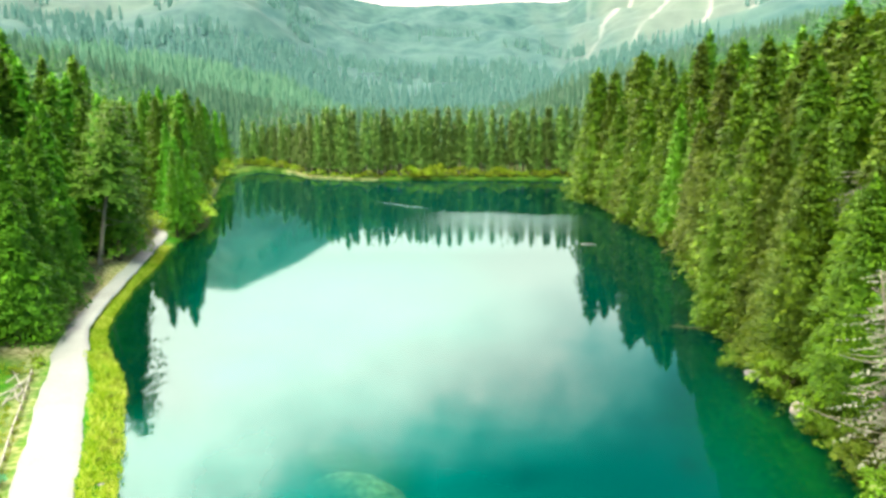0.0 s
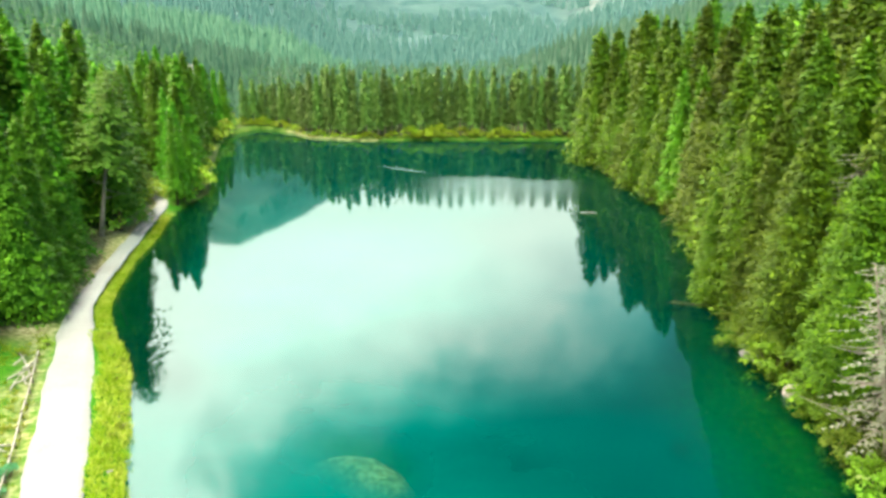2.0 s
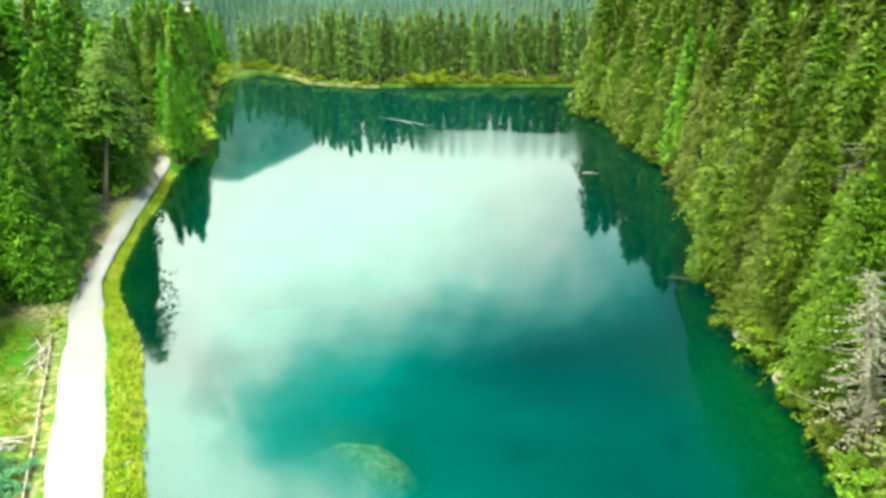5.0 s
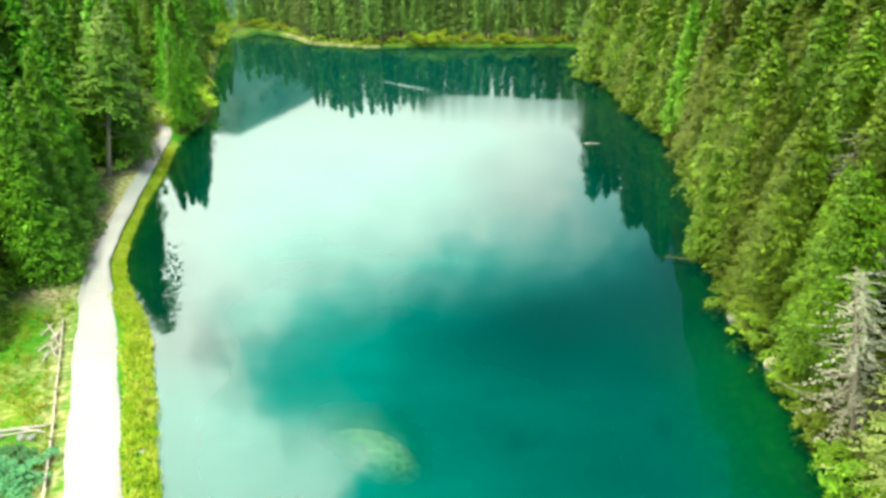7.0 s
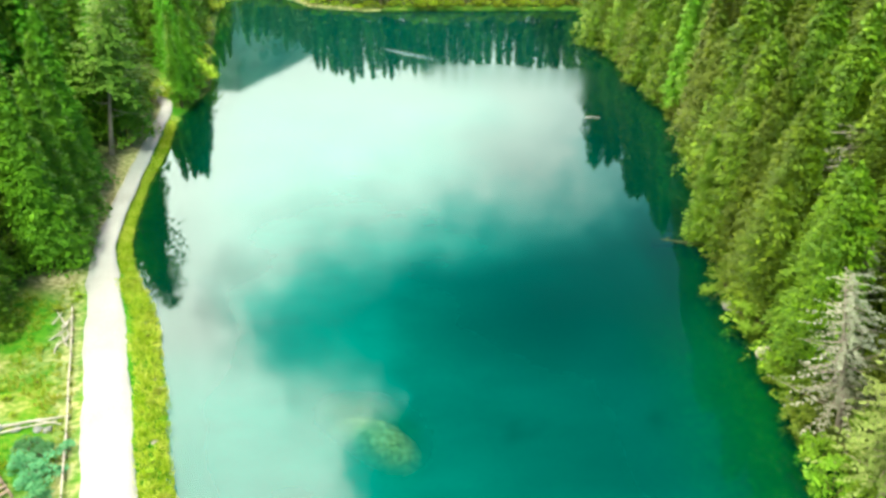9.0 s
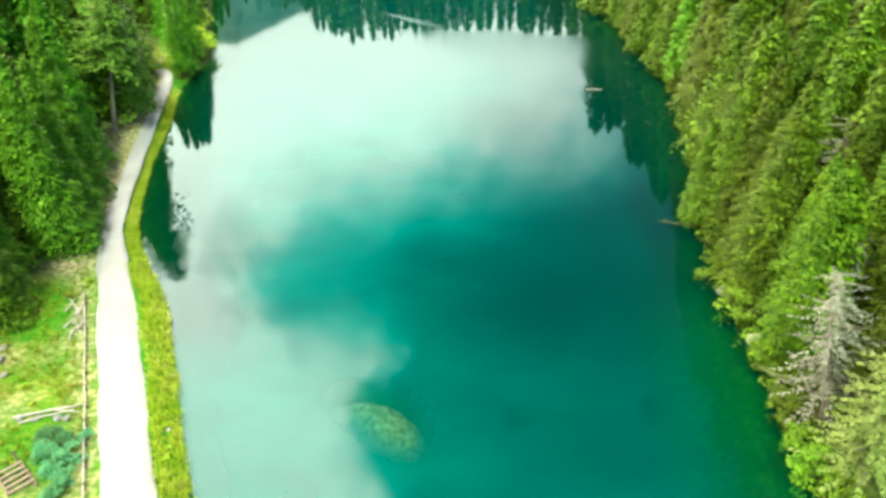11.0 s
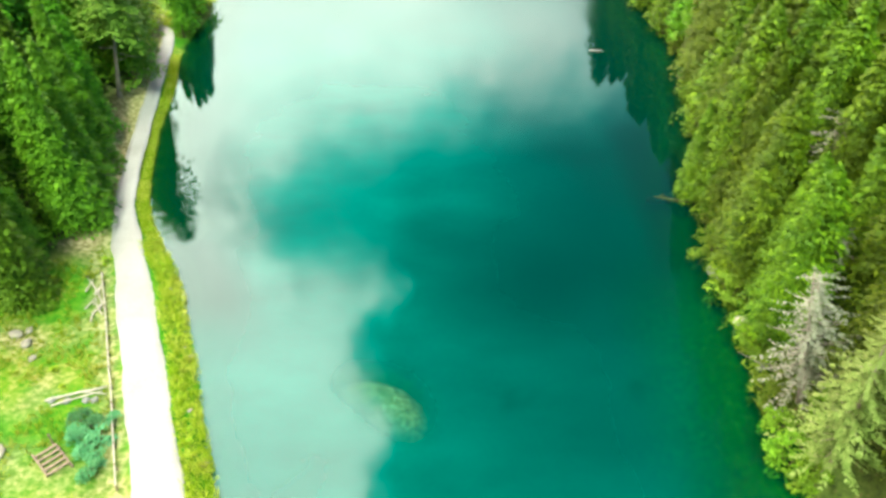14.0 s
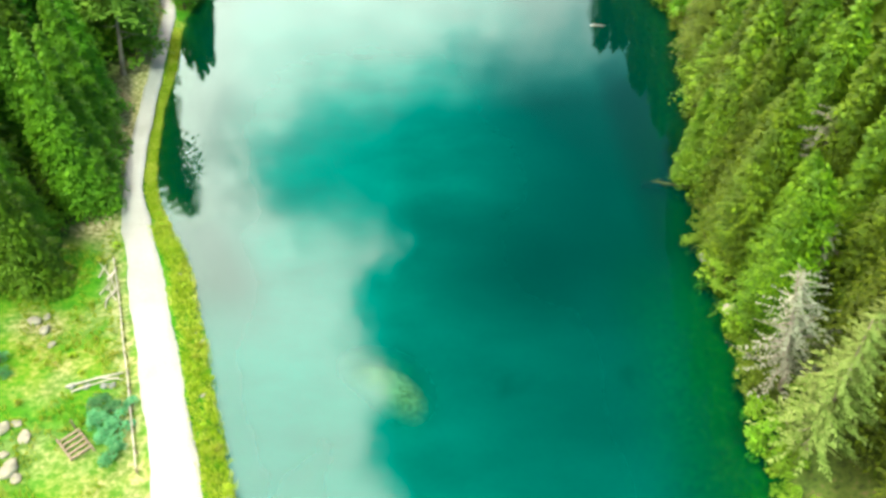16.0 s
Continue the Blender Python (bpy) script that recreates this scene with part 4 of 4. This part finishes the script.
BANK_L, STRIP_L = "leafy green shrub hanging over the water's edge", "yellow-green shrub on the grassy lake edge"
for i in range(3):
    KINDS["bank", i] = shrub("shrub", 3.4, (2.1, 2.5, 1.8)[i], 26, 46, 0.3, M_LEAF, BANK_L, "shrubs along the wooded shore")
    KINDS["strip", i] = shrub("shrub", 1.0, (0.8, 1.0, 0.65)[i], 16, 34, 0.16, M_SHRUB, STRIP_L, "shrubs along the lake edge")
    KINDS["farbush", i] = shrub("shrub", 2.6, (2.6, 3.2, 2.2)[i], 18, 26, 0.5, M_SHRUB, "bright yellow-green bush at the far shore", "bushes on the far shore")
    KINDS["willow", i] = shrub("willow_shrub", 1.1, (1.0, 1.2, 0.8)[i], 16, 36, 0.18, M_BLUESHRUB, "low blue-green willow shrub in the wet meadow", "willow shrubs in the meadow")
y = 20.0
while y < 206:
    x = shore_x(y) + rng.uniform(-0.5, 0.9)
    if not 44.2 < y < 47.6:
        plant("bank", int(rng.integers(3)), x, y, rng.uniform(0.6, 1.1))
    y += rng.uniform(1.6, 3.0) * (1 + max(0, y - 70) / 120)
for x, y, i, size in ((23.4, 55.8, 1, 0.75), (24.6, 43.2, 0, 0.9), (26.5, 35.0, 2, 0.9), (25.8, 39.4, 1, 0.8), (25.0, 33.0, 0, 0.7), (27.5, 38.0, 2, 1.1)):
    plant("bank", i, x, y, size)
LEFT_EDGE = np.array(SHORE_LEFT[3:18], float)
_seg = np.concatenate([[0], np.cumsum(np.hypot(*np.diff(LEFT_EDGE, axis=0).T))])


def edge(dist, inland):
    i = min(int(np.searchsorted(_seg, dist, "right")) - 1, len(_seg) - 2)
    a, b = LEFT_EDGE[i], LEFT_EDGE[i + 1]
    d = (b - a) / np.hypot(*(b - a))
    p = a + d * (dist - _seg[i])
    return p[0] - d[1] * inland, p[1] + d[0] * inland


q = 4.0
while q < 46:
    x, y = edge(q, rng.uniform(0.35, 1.3))
    plant("strip", int(rng.integers(3)), x, y, rng.uniform(0.45, 0.95))
    q += rng.uniform(1.0, 2.6)
for x, y, i, size in ((-54.5, 117.5, 1, 1.2), (-55.5, 122, 0, 1.3), (-50, 121.6, 2, 0.7), (-48.2, 121, 0, 0.6), (-50.3, 134, 0, 1.1), (-53.5, 144, 2, 1.2), (-56, 151, 0, 1.2), (-59.5, 160, 1, 1.1), (-62, 172, 0, 1.2), (-66, 186, 1, 1.1), (-69, 200, 2, 1.2), (-72, 214, 0, 1.2), (-74.5, 226, 1, 1.3), (-77, 238, 0, 1.3), (-78, 250, 2, 1.2), (-47.6, 128.5, 0, 0.75), (-48.3, 132.5, 1, 0.8), (-47.2, 124, 2, 0.6), (-51, 138, 1, 0.9), (-52.8, 119.4, 0, 0.9), (-51, 111, 2, 0.9), (-53, 114, 1, 1.0), (-50, 107, 0, 0.8)):
    plant("farbush", i, x, y, size)
x = -76.0
while x < 38:
    y = float(np.interp(x, *FAR_LINE)) + rng.uniform(1.0, 2.6)
    plant("farbush", int(rng.integers(3)), x, y, rng.uniform(0.4, 0.95) * (1.15 if -15 < x < 30 or x < -60 else 0.7))
    x += rng.uniform(1.6, 4.0)
for x, y, i, size in ((-26.0, 33.6, 0, 0.9), (-25.2, 32.6, 1, 0.95), (-25.6, 31.4, 2, 1.0), (-24.7, 30.6, 0, 0.9), (-26.5, 32.4, 1, 0.9), (-24.6, 29.4, 2, 0.9), (-27.2, 33.8, 1, 0.8), (-25.0, 34.4, 0, 0.8), (-26.9, 32.6, 1, 0.7), (-35.8, 36.8, 2, 0.9), (-34.9, 35.6, 0, 0.7), (-27.0, 34.6, 2, 0.6)):
    plant("willow", i, x, y, size)
for x, y, i, size in ((-33.4, 53.6, 0, 0.9), (-34.0, 50.9, 1, 0.8), (-36.0, 49.4, 2, 0.7), (-31.2, 38.6, 1, 0.5), (-32.5, 33.0, 2, 0.55), (-29.8, 37.0, 0, 0.5), (-30.3, 40.8, 2, 0.45)):
    plant("strip", i, x, y, size)

# ---- dead and half-dead trees ----
KINDS["dead", 0] = tree("dead_tree", trunk_geo(11.5, 0.2, 0.03, 70, 0.12, 0.98, 3.6, 0.5), spruce_crown(11.5, 3.3, 150, 9, 0.25, 0.3, 0.6, 0.3, 0.0, 0.2), M_DEAD, M_LICHEN,
                        "dead grey tree hung with pale lichen at the shore", "tree", "dead trees")
KINDS["sparse", 0] = tree("spruce_tree", trunk_geo(14.5, 0.2, 0.03, 30, 0.1, 0.9, 2.4, 0.2), spruce_crown(15, 3.3, 210, 12, 0.2, 0.6, 0.45, 0.34, 0.0, 0.4), M_PALEBARK, M_OLIVE,
                          "thin yellowish spruce with a pale trunk at the shore", "tree", "thin spruces")
plant("dead", 0, 25.6, 37.0, 1.03, lean=(-4, -7))
plant("dead", 0, 28.6, 44.0, 0.8)
plant("dead", 0, 31.0, 53.0, 1.15)
plant("sparse", 0, 24.9, 30.6, 1.0)
plant("sparse", 0, 27.4, 33.2, 0.85)

# ---- stones ----


def stone(name, x, y, size, squash, label, category="stone", sink=0.25, z=None, stretch=1.0, material=None):
    bm = bmesh.new()
    bmesh.ops.create_icosphere(bm, subdivisions=3, radius=1.0)
    seed = rng.uniform(0, 50)
    for v in bm.verts:
        k = 1 + 0.3 * noise.noise(v.co * 1.2 + Vector((seed, 0, 0))) + 0.12 * noise.noise(v.co * 3.5 + Vector((0, seed, 0)))
        v.co *= k
    bmesh.ops.scale(bm, vec=(size * stretch, size, size * squash), verts=bm.verts)
    bmesh.ops.rotate(bm, cent=(0, 0, 0), matrix=Euler((0, 0, rng.uniform(0, 6.28))).to_matrix(), verts=bm.verts)
    ob = part(name, bm, material or M_STONE)
    ob.data.shade_smooth()
    zz = float(height(x, y)) if z is None else z
    ob.matrix_basis = pose(x, y, zz + size * squash * (1 - 2 * sink))
    return tagged(ob, label, category)


stone("boulder", 24.2, 46.0, 0.6, 1.15, "tall pale boulder standing at the water's edge", "rock", 0.2, -0.15, 1.1, M_PALEROCK)
for x, y, size, squash, st in ( (24.0, 53.2, 0.6, 0.6, 1.4), (24.6, 52.2, 0.5, 0.6, 1.2), (24.2, 41.0, 0.3, 0.6, 1.2)):
    stone("boulder", x, y, size, squash, "pale weathered boulder at the water's edge", "rock", 0.2, -0.1, st, M_GREYSTONE)
for x, y, size in ((-32.4, 30.4, 0.5), (-31.7, 31.1, 0.3), (-30.3, 27.3, 0.55), (-29.6, 26.7, 0.35), (-30.6, 30.0, 0.45), (-31.2, 28.3, 0.3), (-35.6, 41.8, 0.5), (-34.4, 40.9, 0.42), (-35.0, 42.6, 0.3), (-33.2, 39.4, 0.3)):
    stone("stone", x, y, size, 0.45, "pale flat stone lying in the meadow grass", "stone", 0.3, None, 1.4)
for k in range(7):
    stone("stone", -29.6 + 0.48 * k + rng.uniform(-0.5, 0.5), 35.0 + 0.3 * k + rng.uniform(-0.7, 0.5), rng.uniform(0.12, 0.3), 0.6, "grey stone in a small dry stream bed", "stone", 0.3, None, 1.2, M_GREYSTONE)
for q, inl, size in ((12.5, 0.5, 0.24), (17.8, 0.9, 0.2), (24.0, 0.3, 0.22), (25.2, 0.6, 0.16), (29.5, 0.4, 0.2), (33.5, 1.1, 0.18), (8.0, 0.5, 0.3)):
    x, y = edge(q, inl)
    stone("stone", x, y, size, 0.55, "small pale stone on the grassy lake edge", "stone", 0.3, None, 1.5)

# ---- timber in the meadow and on the water ----


def log(name, a, b, r, material, label, category="log", bend=0.1):
    a, b = np.array(a, float), np.array(b, float)
    mid = (a + b) / 2
    pts = [tuple(a + (b - a) * t - mid + np.array((0, 0, 1)) * bend * math.sin(math.pi * t)) for t in np.linspace(0, 1, 7)]
    pieces = [tube(pts, [r * (1 - 0.45 * t) * (1 + 0.08 * math.sin(9 * t)) for t in np.linspace(0, 1, 7)], 9)]
    for t in (0.3, 0.55, 0.75):
        p = np.array(pts[int(t * 6)])
        d = np.array((rng.uniform(-1, 1), rng.uniform(-1, 1), 0.7))
        pieces.append(tube([tuple(p), tuple(p + d * r * 2.2)], [r * 0.3, r * 0.12], 5))
    v, f = join(pieces)
    ob = mesh_ob(name, v, f, material, None, label, True)
    ob.location = mid
    return tagged(ob, "", category)


log("floating_log", (20.6, 67.0, -0.6), (25.8, 65.2, -0.1), 0.5, M_MOSS, "mossy half-sunken log floating beside the bank", bend=0.08)
log("floating_branch", (20.5, 110.0, 0.0), (22.8, 109.5, 0.05), 0.07, M_BLEACHED, "pale bleached branch floating on the lake", "branch", 0.12)
for a_, b_, r_ in (((-30.2, 35.2), (-26.8, 37.6), 0.11), ((-29.6, 34.8), (-27.0, 37.0), 0.08), ((-28.6, 36.6), (-26.6, 36.8), 0.07)):
    log("fallen_pole", (*a_, float(height(*a_)) + 0.1), (*b_, float(height(*b_)) + 0.14), r_, M_BLEACHED, "bleached pole lying across the wet meadow", "pole", 0.05)
log("fallen_log", (-28.8, 24.6, 2.25), (-27.6, 28.0, 2.1), 0.16, M_DEAD, "pale fallen log beside the timber steps", bend=0.02)


def beam(name, a, b, w, h, material, parent):
    """A squared timber from a to b with chamfered edges."""
    a, b = Vector(a), Vector(b)
    bm = bmesh.new()
    bmesh.ops.create_cube(bm, size=1.0)
    bmesh.ops.scale(bm, vec=((b - a).length, w, h), verts=bm.verts)
    bmesh.ops.bevel(bm, geom=bm.edges[:], offset=min(w, h) * 0.14, segments=1, affect="EDGES")
    ob = part(name, bm, material, parent)
    ob.matrix_basis = Matrix.Translation((a + b) / 2) @ (b - a).to_track_quat("X", "Z").to_matrix().to_4x4()
    return ob


# low rail beside the path
fence = tagged(new("rail_fence"), "low weathered wooden rail fence beside the path", "fence")
RAIL = np.array([(-33.2, 52.0), (-32.6, 50.7), (-29.8, 44.8), (-27.7, 40.0), (-26.2, 37.0), (-25.6, 35.5), (-23.6, 31.0), (-21.9, 27.2)])
pts = resample(RAIL, 0.5)[::4]
posts = [(float(p[0]), float(p[1]), float(height(*p))) for p in pts]
for k, (x, y, z) in enumerate(posts):
    post = mesh_ob("post", *tube([(0, 0, -0.3), (0, 0, 0.5), (0.01, 0.01, 0.62 + 0.05 * math.sin(k * 2.3))], [0.075, 0.07, 0.05], 8), M_TIMBER, fence)
    post.location = (x, y, z)
    if k:
        x0, y0, z0 = posts[k - 1]
        rail = mesh_ob("rail", *tube([(x0, y0, z0 + 0.5), ((x + x0) / 2, (y + y0) / 2, (z + z0) / 2 + 0.49), (x, y, z + 0.5)], [0.062, 0.055, 0.06], 8), M_BLEACHED, fence, "", True)

# brushwood heaped at the end of the rail
heap = tagged(new("brushwood_heap"), "heap of bleached dead branches at the meadow's edge", "branches")
for k in range(16):
    cy = 47.6 + rng.uniform(-2.4, 2.6)
    cx = -31.5 - 0.475 * (cy - 47) + rng.uniform(-0.5, 0.35)
    a, L = rng.uniform(0.9, 2.4), rng.uniform(0.4, 1.0)
    d = np.array((math.cos(a), math.sin(a), rng.uniform(-0.05, 0.35)))
    c = np.array((cx, cy, float(height(cx, cy)) + 0.12 + 0.02 * k))
    side_ = np.array((-d[1], d[0], 0.2)) * rng.uniform(-0.35, 0.35) * L
    mesh_ob("branch", *join([tube([tuple(c - d * L), tuple(c + side_ * 0.2), tuple(c + d * L)], [0.07, 0.055, 0.02], 6), tube([tuple(c), tuple(c + d * L * 0.5 + side_)], [0.04, 0.012], 5)]), M_BLEACHED, heap, "", True)

# timber steps up the bank
steps = tagged(new("timber_steps"), "short flight of weathered timber steps on the slope", "steps")
c0, c1 = np.array((-26.3, 29.2)), np.array((-27.9, 30.6))
dirv = (c1 - c0) / np.hypot(*(c1 - c0))
nv = np.array((-dirv[1], dirv[0]))
for sgn in (-0.75, 0.75):
    p, r_ = c0 + nv * sgn, c1 + nv * sgn
    beam("stringer", (*p, float(height(*p)) + 0.12), (*r_, float(height(*r_)) + 0.2), 0.14, 0.18, M_TIMBER, steps)
for t in np.linspace(0.08, 0.92, 5):
    m_ = c0 + (c1 - c0) * t
    a, b = m_ - nv * 0.78, m_ + nv * 0.78
    zt = float(height(*m_)) + 0.26
    beam("tread", (*a, zt), (*b, zt), 0.2, 0.09, M_TIMBER, steps)
post = mesh_ob("post", *tube([(0, 0, -0.3), (0, 0, 1.0)], [0.08, 0.07], 8), M_TIMBER, steps)
post.location = (-27.8, 31.4, float(height(-27.8, 31.4)))

# ---- grass ----


def tufts(name, spots, material, label, hi, wide):
    pos, fwd, ln = [], [], []
    for x, y, z, s in spots:
        n_ = 6
        a = rng.uniform(0, 6.28, n_)
        pos.append(np.stack([x + np.cos(a) * 0.08, y + np.sin(a) * 0.08, np.full(n_, z - 0.03)], -1))
        fwd.append(np.stack([np.cos(a) * 0.6, np.sin(a) * 0.6, np.full(n_, 1.0)], -1))
        ln.append(rng.uniform(0.6, 1.2, n_) * hi * s)
    pos, fwd, ln = np.concatenate(pos), np.concatenate(fwd), np.concatenate(ln)
    v, f = sprays(pos, fwd, ln, ln * wide)
    return tagged(mesh_ob(name, v, f, material), label, "grass", kind="stuff")


spots = []
for q in rng.uniform(0, 95, 5600):
    x, y = edge(q, rng.uniform(-0.05, 2.0) * (1.0 if q < 42 else 0.55))
    spots.append((x, y, rng.uniform(0.6, 1.3)))
zs = height([p[0] for p in spots], [p[1] for p in spots])
tufts("shore_grass", [(x, y, z, s_) for (x, y, s_), z in zip(spots, zs)], M_SHOREGRASS, "bright yellow-green grass tufts along the lake edge", 0.4, 0.2)
spots = []
for x, y in rng.uniform((-46, 22), (-20, 56), (5200, 2)):
    t_, s_ = seg_dist(np.array([x]), np.array([y]), TRAIL, False)
    if s_[0] > 0 and t_[0] > 1.95 and wave(np.array([x]), np.array([y]), 2.2, 0.4)[0] > -0.15:
        spots.append((x, y, rng.uniform(0.4, 1.0)))
zs = height([p[0] for p in spots], [p[1] for p in spots])
tufts("meadow_grass", [(x, y, z, s_) for (x, y, s_), z in zip(spots, zs)], M_GRASS, "rough green and yellow grass tufts in the meadow", 0.42, 0.3)

# ---- small hut on the foothill ----
hut = tagged(new("hut"), "small white hut with a grey roof on the wooded hillside", "hut")
hx, hy = HUT_R * math.sin(HUT_AZ), HUT_R * math.cos(HUT_AZ)
hz = max(float(height(hx, hy)), float(foothill_z(np.array([HUT_AZ]), np.array([HUT_R]))[2][0]))
hut.matrix_basis = pose(hx, hy, hz - 0.3, 0, 0, 18)
bm = bmesh.new()
bmesh.ops.create_cube(bm, size=1.0)
bmesh.ops.scale(bm, vec=(5.0, 4.0, 3.4), verts=bm.verts)
bmesh.ops.translate(bm, vec=(0, 0, 1.7), verts=bm.verts)
part("wall", bm, M_WHITEWASH, hut)
v = [(-2.9, -2.5, 3.3), (2.9, -2.5, 3.3), (2.9, 2.5, 3.3), (-2.9, 2.5, 3.3), (-2.9, 0, 5.2), (2.9, 0, 5.2), (-2.9, -2.5, 3.15), (2.9, -2.5, 3.15), (2.9, 2.5, 3.15), (-2.9, 2.5, 3.15)]
mesh_ob("roof", v, [(0, 1, 5, 4), (2, 3, 4, 5), (0, 4, 3), (1, 2, 5), (6, 9, 8, 7), (0, 6, 7, 1), (1, 7, 8, 2), (2, 8, 9, 3), (3, 9, 6, 0)], M_GREYSTONE, hut)
for ox in (-1.4, 1.2):
    bm = bmesh.new()
    bmesh.ops.create_cube(bm, size=1.0)
    bmesh.ops.scale(bm, vec=(0.9, 0.1, 1.1), verts=bm.verts)
    bmesh.ops.translate(bm, vec=(ox, -2.03, 1.9), verts=bm.verts)
    part("window", bm, M_TIMBER, hut)
